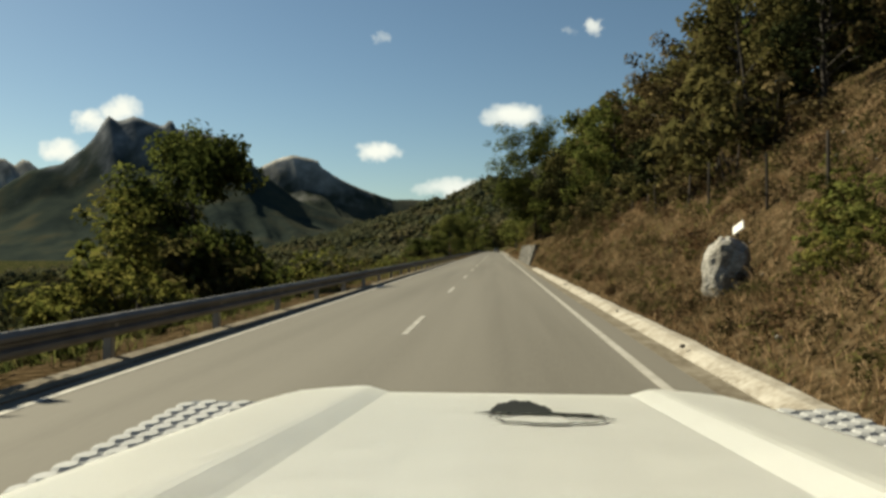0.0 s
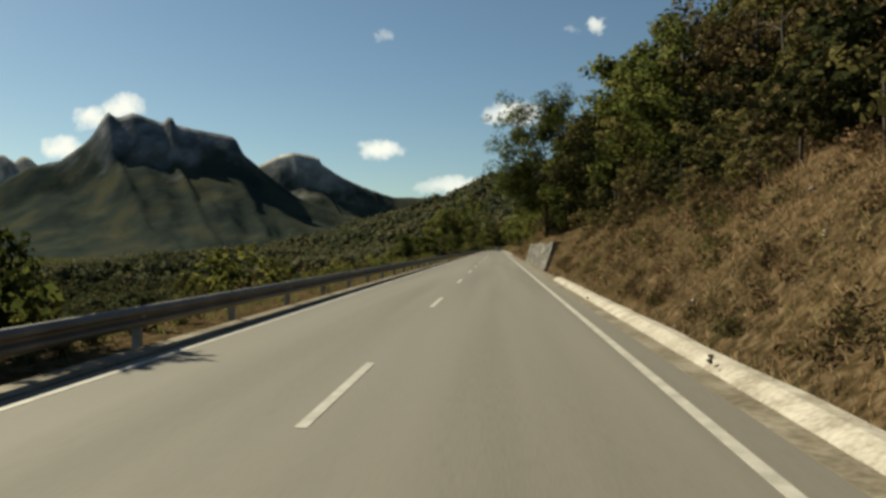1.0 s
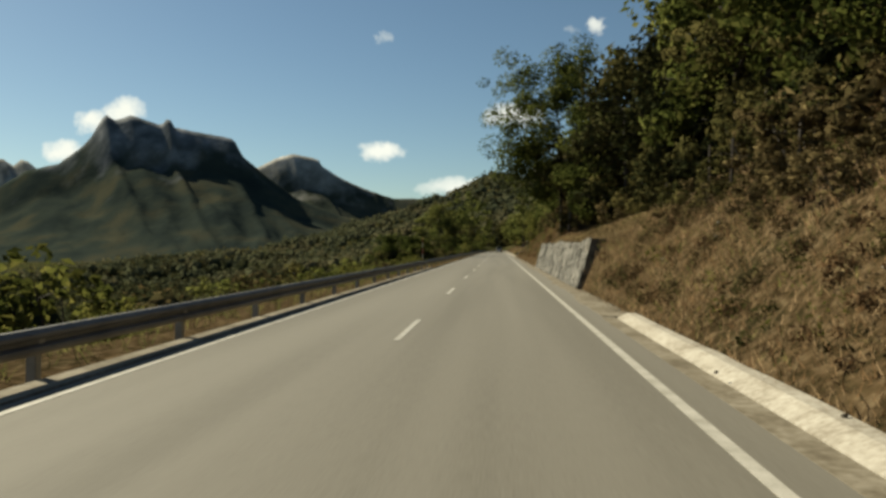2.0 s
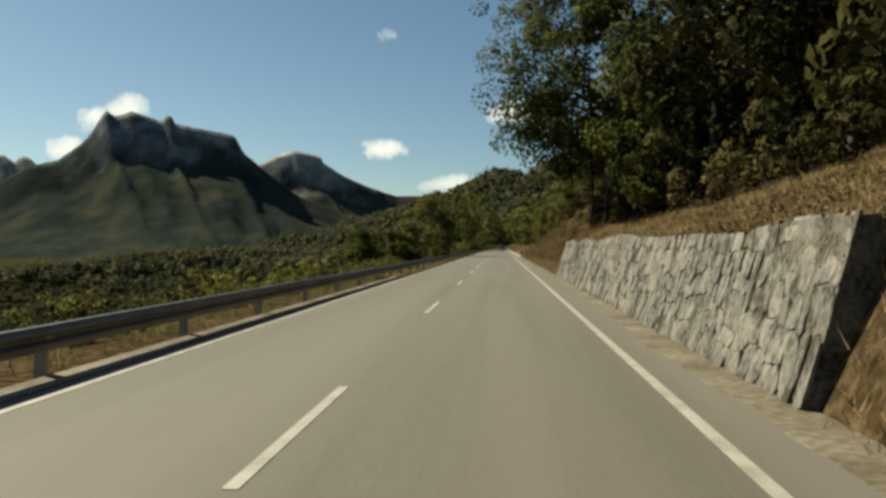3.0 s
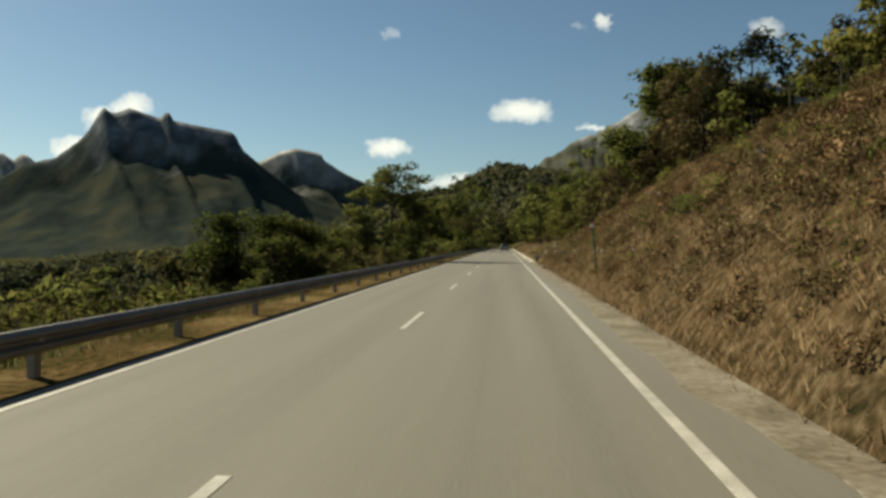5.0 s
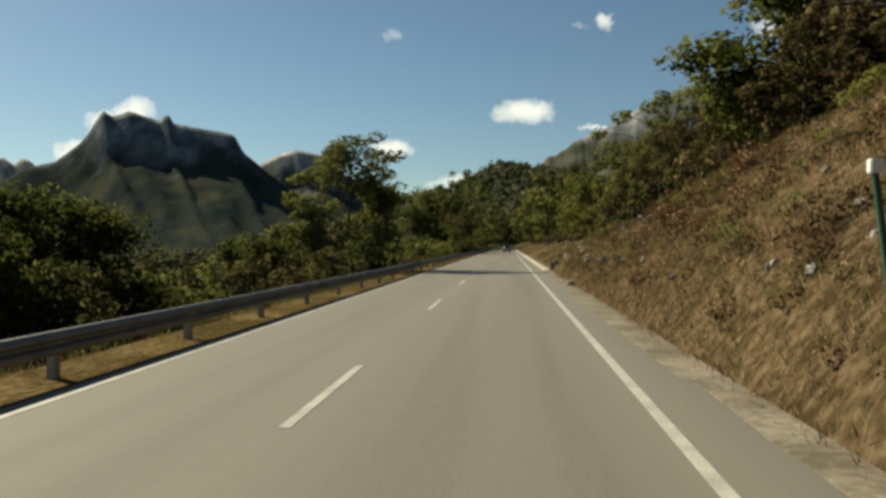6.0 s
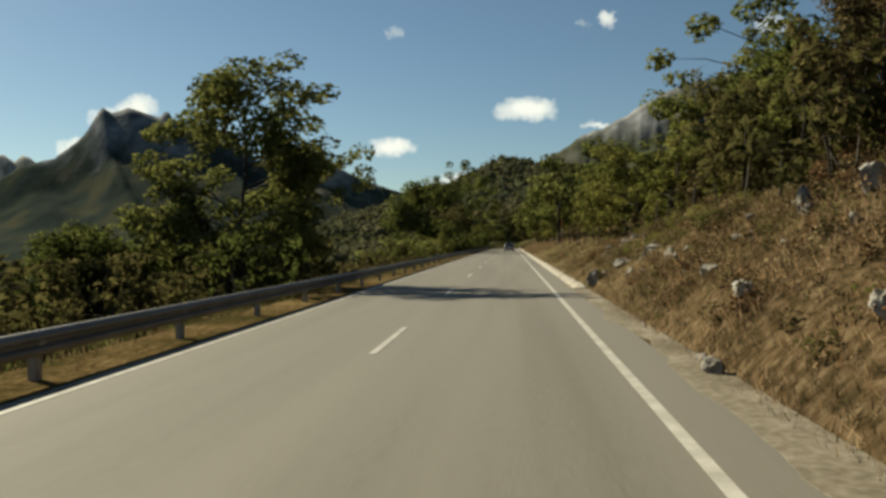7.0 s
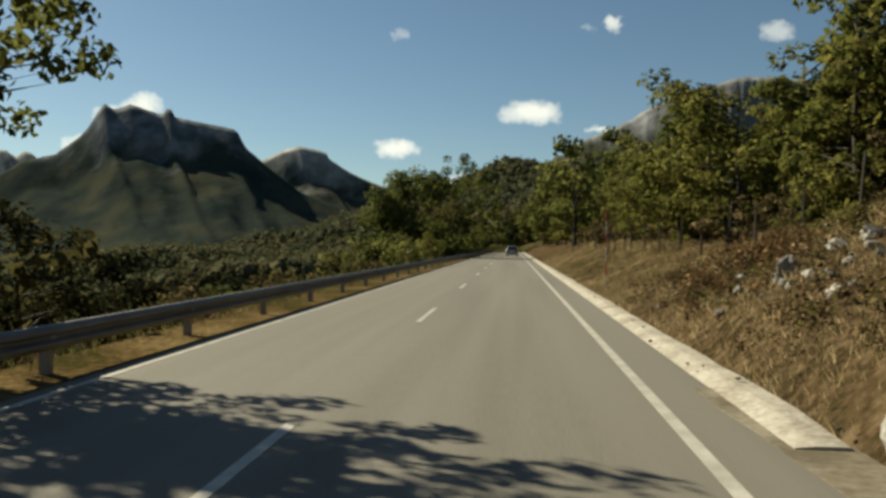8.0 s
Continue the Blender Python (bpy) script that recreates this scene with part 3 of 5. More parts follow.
# ---------------- trees ----------------
def leaf_cloud(rng, centres, radii, count, size, up=0.35):
    """Small bent leaf faces round clump centres. Returns vertices, quads."""
    centres, radii = np.asarray(centres, float), np.asarray(radii, float)
    w = radii ** 2
    which = rng.choice(len(centres), count, p=w / w.sum())
    dirs = rng.normal(size=(count, 3))
    dirs /= np.linalg.norm(dirs, axis=1)[:, None]
    r = radii[which] * (0.35 + 0.65 * rng.random(count) ** 0.5)
    pos = centres[which] + dirs * r[:, None] * np.array([1, 1, 0.75])
    out = pos - centres.mean(0)
    out /= np.linalg.norm(out, axis=1)[:, None] + 1e-6
    soft = dirs * 0.75 + out * 0.55 + rng.normal(size=(count, 3)) * 0.16
    soft /= np.linalg.norm(soft, axis=1)[:, None]
    nrm = soft * 0.75 + rng.normal(size=(count, 3)) * 0.55 + np.array([0, 0, up])
    nrm *= np.where((nrm * soft).sum(1) < 0, -1.0, 1.0)[:, None]
    nrm /= np.linalg.norm(nrm, axis=1)[:, None]
    a = np.cross(nrm, rng.normal(size=(count, 3)))
    a /= np.linalg.norm(a, axis=1)[:, None]
    b = np.cross(nrm, a)
    s = size * (0.55 + 0.9 * rng.random(count))[:, None]
    lift = nrm * s * 0.25
    V = np.stack([pos - a * s, pos - b * s * 0.55 + lift, pos + a * s, pos + b * s * 0.55 + lift], 1).reshape(-1, 3)
    F = np.arange(count * 4).reshape(-1, 4)
    return V, F, np.repeat(soft, 4, 0)


def make_tree(seed, height, spread, clear, leaves, size, material, label, clumps=46, airy=0.0, lean=(0, 0), name="tree", trunk_r=None, stems=1, limbs=14):
    """Tapered trunk with limbs, and a crown of leaf clumps at the limb ends. Its base is at the origin."""
    rng = np.random.default_rng(seed)
    V, F = [], []
    centres, radii = [], []

    def add(pts, rad, sides):
        v, f = tube(pts, rad, sides)
        o = len(V)
        V.extend(v)
        F.extend([tuple(i + o for i in q) for q in f])
    r0 = trunk_r or 0.018 * height + 0.03
    for st in range(stems):
        hx, hy = rng.normal(size=2) * spread * (0.05 if stems == 1 else 0.4)
        top = Vector((lean[0] + hx, lean[1] + hy, height * (0.86 if stems == 1 else rng.uniform(0.6, 0.9))))
        base = Vector((0, 0, -0.5)) if stems == 1 else Vector((*(rng.normal(size=2) * 0.15), -0.5))
        pts = []
        for k in range(7):
            t = k / 6
            p = base.lerp(top, t)
            p.x += float(rng.normal()) * 0.02 * height * t * (1 - t) * 2 + lean[0] * (t * t - t) * 0.5
            p.y += float(rng.normal()) * 0.02 * height * t * (1 - t) * 2
            pts.append(p)
        rr = r0 / math.sqrt(stems)
        add(pts, [rr * (1.25 if k == 0 else 1 - 0.85 * k / 6) for k in range(7)], 8 if stems == 1 else 5)
        nl = max(4, int(limbs / stems))
        for k in range(nl):
            t = clear + (0.97 - clear) * (k + rng.random() * 0.7) / nl
            i = min(int(t * 6), 5)
            p0 = pts[i].lerp(pts[i + 1], t * 6 - i)
            ang = rng.random() * 6.283 + k * 2.4
            rel = (t - clear) / (1 - clear)
            reach = spread * (0.55 + 0.55 * math.sin(math.pi * min(rel * 0.8 + 0.18, 1))) * rng.uniform(0.65, 1.12)
            rise = height * rng.uniform(0.04, 0.16)
            p2 = p0 + Vector((math.cos(ang) * reach, math.sin(ang) * reach, rise))
            p1 = p0.lerp(p2, 0.5) + Vector((0, 0, rise * 0.25))
            add([p0, p1, p2], [rr * 0.42 * (1 - 0.5 * t), rr * 0.24, rr * 0.06], 5 if stems == 1 else 3)
            for j in range(max(1, int(clumps / (nl * stems)))):
                q = p0.lerp(p2, rng.uniform(0.45, 1.08)) + Vector(rng.normal(size=3) * spread * (0.13 + 0.1 * airy))
                centres.append(q)
                radii.append(spread * rng.uniform(0.16, 0.34) * (1 - 0.4 * airy))
                if j == 0 and airy:
                    add([p0.lerp(p2, 0.5), q], [rr * 0.1, rr * 0.04], 4)
        centres.append(top + Vector((0, 0, height * 0.06)))
        radii.append(spread * 0.25)
    ob = tagged(new(name), label, "tree" if name == "tree" else "bush")
    t = new("trunk", mesh_np("trunk", V, F, "bark", True))
    t.parent = ob
    LV, LF, LN = leaf_cloud(rng, centres, radii, leaves, size)
    LV[:, 2] = np.maximum(LV[:, 2], 0.05)
    c = new("crown", mesh_np("crown", LV, LF, material, normals=LN))
    c.parent = ob
    return ob


def stand(x, y, sink=0.05):
    return float(ground_z(x, y)) - sink


def plant(src, x, y, scale=1.0, squash=1.0, turn=None, label="", group=""):
    m = pose(x, y, stand(x, y), 0, 0, random.uniform(0, 360) if turn is None else turn) @ Matrix.Diagonal((scale / src.scale.x, scale / src.scale.y, scale * squash / src.scale.z, 1))
    ob = copy_thing(src, m)
    return tagged(ob, label, group=group)


# patterns: each stands in the wood above the bank, and is copied
oak = make_tree(1, 9.0, 3.2, 0.18, 3400, 0.17, "leaf", "broad green roadside tree with a full crown", 70)
oak_dark = make_tree(2, 9.0, 3.0, 0.12, 3100, 0.175, "leaf_dark", "dark green tree in the thicket on the bank", 70)
airy = make_tree(3, 10.0, 3.4, 0.22, 3200, 0.15, "leaf", "tall airy green tree with gaps in its crown", 50, airy=0.8, trunk_r=0.11)
pale = make_tree(4, 6.0, 2.2, 0.10, 2700, 0.12, "leaf_yellow", "light yellow-green young tree on the slope", 50)
shrub = make_tree(5, 3.0, 1.7, 0.05, 900, 0.15, "leaf", "rounded green shrub beside the road", 36, name="bush", stems=3)
shrub_y = make_tree(6, 3.0, 1.6, 0.05, 900, 0.15, "leaf_yellow", "yellow-green shrub on the slope", 36, name="bush", stems=3)
shrub_d = make_tree(7, 3.2, 1.8, 0.05, 900, 0.155, "leaf_dark", "dark green shrub in the thicket", 36, name="bush", stems=3)
shrub_shaded = make_tree(9, 3.0, 1.7, 0.05, 900, 0.14, "leaf_shaded", "very dark shrub in the thicket, shade put into its leaf colour", 36, name="bush", stems=3)
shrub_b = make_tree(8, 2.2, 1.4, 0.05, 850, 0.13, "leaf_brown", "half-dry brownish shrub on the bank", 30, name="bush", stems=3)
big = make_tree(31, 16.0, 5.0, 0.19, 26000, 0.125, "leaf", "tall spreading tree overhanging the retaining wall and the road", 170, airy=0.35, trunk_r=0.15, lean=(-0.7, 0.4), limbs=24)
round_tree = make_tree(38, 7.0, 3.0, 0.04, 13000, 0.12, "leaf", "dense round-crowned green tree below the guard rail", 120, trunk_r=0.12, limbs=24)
oak_shaded = make_tree(43, 9.0, 3.1, 0.10, 3100, 0.165, "leaf_shaded", "very dark tree in the thicket on the bank, shade put into its leaf colour", 80)
reaching = make_tree(37, 6.2, 2.2, 0.62, 2300, 0.085, "leaf", "slender tree with leafy branches reaching over the guard rail", 40, airy=0.6, trunk_r=0.06, lean=(0.7, -0.3))
wide = make_tree(36, 10.6, 2.9, 0.10, 13500, 0.125, "leaf", "tall broad-crowned green tree behind the guard rail", 170, airy=0.5, trunk_r=0.15, lean=(0.4, 0.6), limbs=28)
oak_far = make_tree(41, 9.0, 3.1, 0.14, 1500, 0.25, "leaf", "green tree standing further off in the wood", 60)
dark_far = make_tree(42, 9.0, 3.0, 0.12, 1500, 0.25, "leaf_dark", "dark green tree deep in the wood", 60)
brown = make_tree(45, 7.0, 2.6, 0.15, 2600, 0.125, "leaf_brown", "thin half-dry brownish tree in the scrub on the bank", 60, airy=0.5)
KINDS = [brown, oak_shaded, oak, oak_dark, airy, pale, shrub, shrub_y, shrub_d, shrub_shaded, shrub_b, oak_far, dark_far]      # stand in the wood above the bank
TALL = {brown.name: 7.2, oak_shaded.name: 9.4, round_tree.name: 7.3, oak.name: 9.4, oak_dark.name: 9.4, airy.name: 10.3, oak_far.name: 9.4, dark_far.name: 9.4, pale.name: 6.3, shrub.name: 3.1, shrub_y.name: 3.1, shrub_d.name: 3.3, shrub_shaded.name: 3.1, shrub_b.name: 2.3}
big.matrix_basis = pose(5.1, 103.2, stand(5.1, 103.2)) @ Matrix.Diagonal((0.9, 1, 1, 1))
plant(airy, 5.5, 100.9, 1.25, 1.1, turn=40, label="tall leaning tree beside the end of the retaining wall")
for src, x, y, k in ((shrub_d, 5.5, 104.0, 0.42), (shrub_shaded, 5.2, 101.9, 0.40), (shrub_d, 6.4, 102.6, 0.6), (shrub_shaded, 6.3, 100.2, 0.6), (shrub_d, 6.2, 105.4, 0.5)):
    plant(src, x, y, k, label="dark shrub at the foot of the tall trees")
for src, x, y, k in ((brown, 7.2, 104.8, 0.95), (brown, 8.0, 106.4, 1.0), (oak_dark, 6.7, 101.6, 0.9), (shrub_b, 6.1, 104.6, 0.6), (shrub_b, 7.0, 103.2, 0.7)):
    plant(src, x, y, k, label="dark tree standing close behind the end of the retaining wall")
wide.matrix_basis = pose(-10.4, 169.4, stand(-10.4, 169.4)) @ Matrix.Diagonal((1.2, 0.58, (9.3 - stand(-10.4, 169.4)) / 10.9, 1))


def plant_to(src, x, y, top, squash=1.0, **kw):
    """Plants a copy whose top reaches the height top."""
    return plant(src, x, y, (top - stand(x, y)) / TALL[src.name] / squash, squash, **kw)


# valley side: single trees
rng = random.Random(4)
round_tree.matrix_basis = pose(-14.4, 34.8, stand(-14.4, 34.8)) @ Matrix.Diagonal((1.2, 1.2, (7.9 - stand(-14.4, 34.8)) / 7.3, 1))
for x, y, top in ((-13.0, 32.6, 1.7), (-14.6, 31.6, 2.6), (-12.2, 36.5, 1.6), (-15.8, 33.6, 3.2), (-13.6, 37.5, 2.6)):
    plant_to(rng.choice([shrub, shrub_y, shrub_d]), x, y, top, label="leafy green bush under a round tree")
plant_to(oak_dark, -17.6, 37.0, 4.6, label="dark green tree below the guard rail")
plant_to(pale, -12.6, 26.0, 3.3, 0.8, label="bright yellow-green small tree below the guard rail")
plant_to(shrub_y, -11.6, 24.0, 1.6, label="bright yellow-green bush below the guard rail")
plant_to(shrub_d, -12.8, 30.0, 2.2, label="dark bush under a round green tree")
plant_to(oak, -12.0, 10.0, 5.5, label="green tree standing beside the guard rail")
plant_to(shrub_y, -13.3, 61.0, 2.1, label="round yellow-green bush standing over the guard rail")
for x, y, top in ((-10.6, 136.6, 3.4), (-13.4, 139.0, 3.8), (-10.0, 133.6, 2.2)):
    plant_to(round_tree, x, y, top, label="dense dark green tree behind the guard rail")
plant_to(oak, -14.5, 172.6, 4.0, label="leafy green tree behind the guard rail")
for src, x, y, top in ((shrub_shaded, -9.2, 170.0, 1.8), (shrub_d, -10.4, 172.5, 2.8), (oak_shaded, -12.6, 171.0, 3.6), (shrub_shaded, -10.8, 168.6, 1.9), (round_tree, -14.6, 166.5, 2.6), (round_tree, -17.2, 170.0, 3.0), (shrub_d, -12.8, 164.5, 1.5), (oak_shaded, -9.6, 174.5, 2.6), (shrub_shaded, -8.8, 177.5, 1.4)):
    plant_to(src, x, y, top, label="dark growth round the foot of a tall tree")
reaching.matrix_basis = pose(-8.2, 169.5, stand(-8.2, 169.5)) @ Matrix.Diagonal((1, 0.55, 1, 1))
plant_to(shrub, -8.6, 164.5, 2.6, label="green shrub at the foot of a tall tree")
plant_to(round_tree, -13.2, 262.0, 12.9, 1.05, label="large round green tree beside the road")
plant_to(airy, -9.5, 352, 24, label="slender tall tree at the far bend")
plant_to(airy, -14, 366, 21, label="slender tall tree at the far bend")
for x, y, top in ((-7.9, 99.6, 0.5), (-8.4, 103.0, 0.9), (-7.8, 107.5, 0.7), (-8.6, 111.5, 1.0), (-8.0, 118.0, 0.6), (-9.0, 88.0, 0.2), (-8.6, 74.0, 0.1)):
    plant_to(shrub_y, x, y, top, label="bright yellow-green bush close behind the guard rail")
for y in np.arange(5, 36, 1.6):
    plant_to(rng.choice([shrub_d, shrub, shrub_shaded]), -rng.uniform(6.7, 7.6), y, rng.uniform(0.1, 0.5), label="low green bush close behind the guard rail")
for y in np.arange(36, 345, 3.6):
    for k in range(2 if 95 < y < 240 else 1):
        x = -rng.uniform(8.0, 10.5) - k * rng.uniform(3, 9)
        yy = y + rng.uniform(-1.5, 1.5)
        if yy < 100:
            src, top = rng.choice([shrub_d, shrub, shrub_b, shrub_y]), rng.uniform(-1.5, -0.2)
        elif yy < 128:
            src, top = rng.choice([shrub, shrub, shrub_y, shrub_d]), rng.uniform(-0.6, 0.6)
        elif yy < 176:
            src, top = rng.choice([shrub, shrub_shaded, shrub_d, shrub_d]), rng.uniform(0.4, 1.7)
        elif yy < 225:
            src, top = rng.choice([shrub_b, shrub_d, shrub]), rng.uniform(-1.2, 0.1)
        else:
            src, top = rng.choice([shrub, shrub_d, pale]), rng.uniform(0.5, 3.0) + (yy - 225) * 0.03
        plant_to(src, x, yy, max(top, stand(x, yy) + 1.2), group="shrubs below the guard rail")
for y in np.arange(275, 420, 9):
    plant_to(rng.choice([oak_far, dark_far]), -rng.uniform(9, 16), y, rng.uniform(7, 12), group="trees at the far bend")
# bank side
for src, x, y, top in ((oak_dark, 8.4, 101.6, 14.0), (round_tree, 8.2, 95, 12.6), (oak_shaded, 8.2, 89.5, 14), (oak_shaded, 8.6, 84, 14), (oak_shaded, 8.4, 78, 13), (oak_shaded, 8.2, 72, 12)):
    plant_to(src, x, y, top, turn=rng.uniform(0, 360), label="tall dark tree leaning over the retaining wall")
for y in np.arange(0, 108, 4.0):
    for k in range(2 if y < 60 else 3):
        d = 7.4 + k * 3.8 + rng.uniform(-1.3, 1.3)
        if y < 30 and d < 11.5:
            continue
        plant(rng.choice(([oak_shaded, oak_shaded, oak_shaded, oak_dark] if 62 < y < 93 else [brown, brown, oak_dark] if 34 < y < 60 else [oak_dark, oak_dark, oak, airy]) if k == 0 else [dark_far, dark_far, oak_far]), FOOT + d, y + rng.uniform(-1.8, 1.8), rng.uniform(0.7, 1.0), group="thicket on the bank")
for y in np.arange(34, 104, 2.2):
    plant(rng.choice([shrub_shaded, shrub_b, shrub_shaded, shrub_d]), FOOT + rng.uniform(4.6, 6.4), y + rng.uniform(-1, 1), rng.uniform(0.6, 1.0), group="thicket on the bank")
for y in np.arange(27, 63, 1.7):
    plant(rng.choice([shrub_d, shrub_b, shrub_b, shrub_shaded]), FOOT + rng.uniform(3.2, 5.0), y + rng.uniform(-0.8, 0.8), rng.uniform(0.5, 0.95), 0.9, group="thicket on the bank")
for y in np.arange(36, 64, 1.5):
    plant(rng.choice([shrub_b, shrub_b, shrub_d]), FOOT + rng.uniform(2.3, 3.4), y + rng.uniform(-0.7, 0.7), rng.uniform(0.28, 0.45), 0.9, group="thicket on the bank")
for y in np.arange(6, 34, 2.6):
    plant(rng.choice([shrub_b, shrub_d, shrub_b]), FOOT + rng.uniform(7.0, 11), y + rng.uniform(-1, 1), rng.uniform(0.5, 0.9), group="thicket on the bank")
for y in np.arange(112, 160, 3.0):
    for k in range(3):
        d = 8.6 + k * 3.6 + rng.uniform(-1.2, 1.2)
        plant(rng.choice([shrub_d, shrub_b, shrub_y, shrub, shrub_b]), FOOT + d, y + rng.uniform(-1.4, 1.4), rng.uniform(0.6, 1.0) * (1.25 if k else 0.9), group="scrub on the bank")
for y in np.arange(162, 238, 2.3):
    x = FOOT + (6.4 if y < 176 else 4.6) + rng.uniform(0, 1.0)
    plant_to(rng.choice([shrub_y, shrub_b, shrub_b, shrub_y]), x, y + rng.uniform(-1, 1), stand(x, y) + rng.uniform(1.0, 2.0), group="scrub behind the fence")
for y in np.arange(164, 238, 2.9):
    for k in range(2):
        x = FOOT + (8.0 if y < 176 else 6.6) + k * 3.2 + rng.uniform(-0.6, 0.9)
        plant_to(rng.choice([pale, pale, brown, airy] if k == 0 else [oak, pale, brown]), x, y + rng.uniform(-1.2, 1.2), rng.uniform(5.2, 7.0) + k * 2.0, group="young trees behind the fence")
for y in np.arange(240, 345, 6):
    for k in range(2):
        plant(rng.choice([oak_far, dark_far, pale, oak_far]), FOOT + 4.5 + 5 * k + rng.uniform(-0.8, 1), y + rng.uniform(-2, 2), rng.uniform(0.8, 1.25), group="trees at the far bend")
for k in range(34):
    plant(rng.choice([oak_far, dark_far]), rng.uniform(-30, 26), 422 + rng.uniform(0, 40), rng.uniform(1.1, 1.7), group="trees at the far bend")
for src, x, y, top in ((pale, 7.2, 193.5, 6.6), (pale, 7.9, 188, 7.4), (pale, 8.6, 183.5, 8.0), (pale, 7.6, 199, 7.0), (oak_dark, 8.2, 206, 7.4), (pale, 9.0, 181.0, 8.6), (pale, 7.6, 213, 7.6), (oak_dark, 10.2, 175, 9.6)):
    plant_to(src, x, y, top, label="olive green young tree close behind the fence")
for src, x, y, top, sq in ((round_tree, 10.2, 146.0, 12.6, 0.85), (oak, 10.8, 143.4, 12.6, 0.7), (airy, 9.6, 171.0, 11.6, 0.8), (oak, 13.4, 189.0, 9.0, 0.9)):
    plant_to(src, x, y, top, sq, label="broad green tree standing high on the bank")
for src, x, y, top in ((oak_dark, 10.6, 143.5, 9.6), (oak, 12.2, 140.0, 10.4), (oak_shaded, 11.0, 153.5, 9.6), (oak_dark, 10.6, 111.5, 12.0), (oak, 9.8, 106.5, 12.5), (oak_far, 12.0, 136.5, 9.6), (dark_far, 12.5, 154.0, 9.8)):
    plant_to(src, x, y, top, label="dark green tree standing high on the bank")
for src, x, y, top in ((shrub_d, 6.9, 155.5, 5.6), (brown, 8.6, 157.5, 7.8), (airy, 7.9, 161.0, 7.2), (oak_dark, 9.6, 163.5, 8.4), (oak_far, 11.6, 160.5, 9.6), (oak_dark, 9.4, 168.0, 8.4), (oak_far, 11.6, 170.5, 9.6),
                       (dark_far, 13.5, 166.0, 11.0), (oak_far, 12.4, 175.5, 9.8), (dark_far, 15.5, 172.0, 12.5), (dark_far, 17, 178, 13), (shrub_d, 7.4, 150.5, 5.4), (shrub_b, 7.4, 146.5, 5.2), (brown, 9.4, 152.0, 7.8)):
    plant_to(src, x, y, top, label="dark olive tree of the thicket at the top of the bank")
for src, x, y, top in ((oak_shaded, 10.0, 25.0, 10.8), (oak_dark, 11.4, 28.0, 12), (oak_shaded, 12.8, 31.0, 13.5), (dark_far, 14.0, 34.5, 14.5), (oak_shaded, 15.6, 37.0, 16), (dark_far, 17.4, 41.0, 17.5), (oak_dark, 13.6, 28.5, 13.5), (dark_far, 16.4, 34.0, 16)):
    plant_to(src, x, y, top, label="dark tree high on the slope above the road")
for src, x, y, top in ((oak_shaded, 13.0, 188, 8.6), (oak_dark, 15.5, 185, 11.5), (oak_shaded, 17.0, 192, 12.5), (oak_dark, 11.6, 181, 10.2), (oak, 10.0, 182.5, 10.4), (oak, 8.6, 196.5, 9.4), (pale, 7.9, 192.0, 8.4)):
    plant_to(src, x, y, top, label="dark tree standing behind the young trees")
for src, x, y, k in ((shrub_y, 4.5, 11.0, 0.24), (shrub, 4.95, 12.0, 0.28), (shrub_y, 5.35, 13.2, 0.26), (shrub, 5.05, 13.6, 0.2), (shrub_y, 5.75, 13.9, 0.3), (shrub, 5.3, 11.6, 0.34), (shrub_y, 4.55, 9.4, 0.22), (shrub_y, 6.1, 15.0, 0.3)):
    plant(src, x, y, k, 0.9, label="green bramble bush sprawling on the dry bank")
for src, x, y, top in ((oak, 8.2, 55, 12.2), (oak, 9.0, 62, 14.2), (oak, 8.8, 68, 14.8), (oak_dark, 9.6, 74, 16.0), (airy, 9.2, 104.6, 13.0), (oak_dark, 7.6, 165.0, 7.0), (oak, 8.9, 166.0, 8.4), 
                       (brown, 9.3, 138.0, 10.0), (oak_dark, 10.5, 142.5, 11.0), (brown, 8.7, 133.6, 9.4), (oak_dark, 9.4, 135.6, 10.6), (brown, 8.5, 141.5, 7.6), (oak_shaded, 10.0, 131.0, 10.4), (brown, 8.0, 156.6, 7.2), (brown, 9.2, 159.4, 8.2)):
    plant_to(src, x, y, top, label="tree of the thicket along the top of the bank")
for k, src in enumerate(KINDS):
    src.location = (FOOT + 20 + 2 * (k % 3), 22 + 8 * k, 0)
    src.location.z = stand(src.location.x, src.location.y)


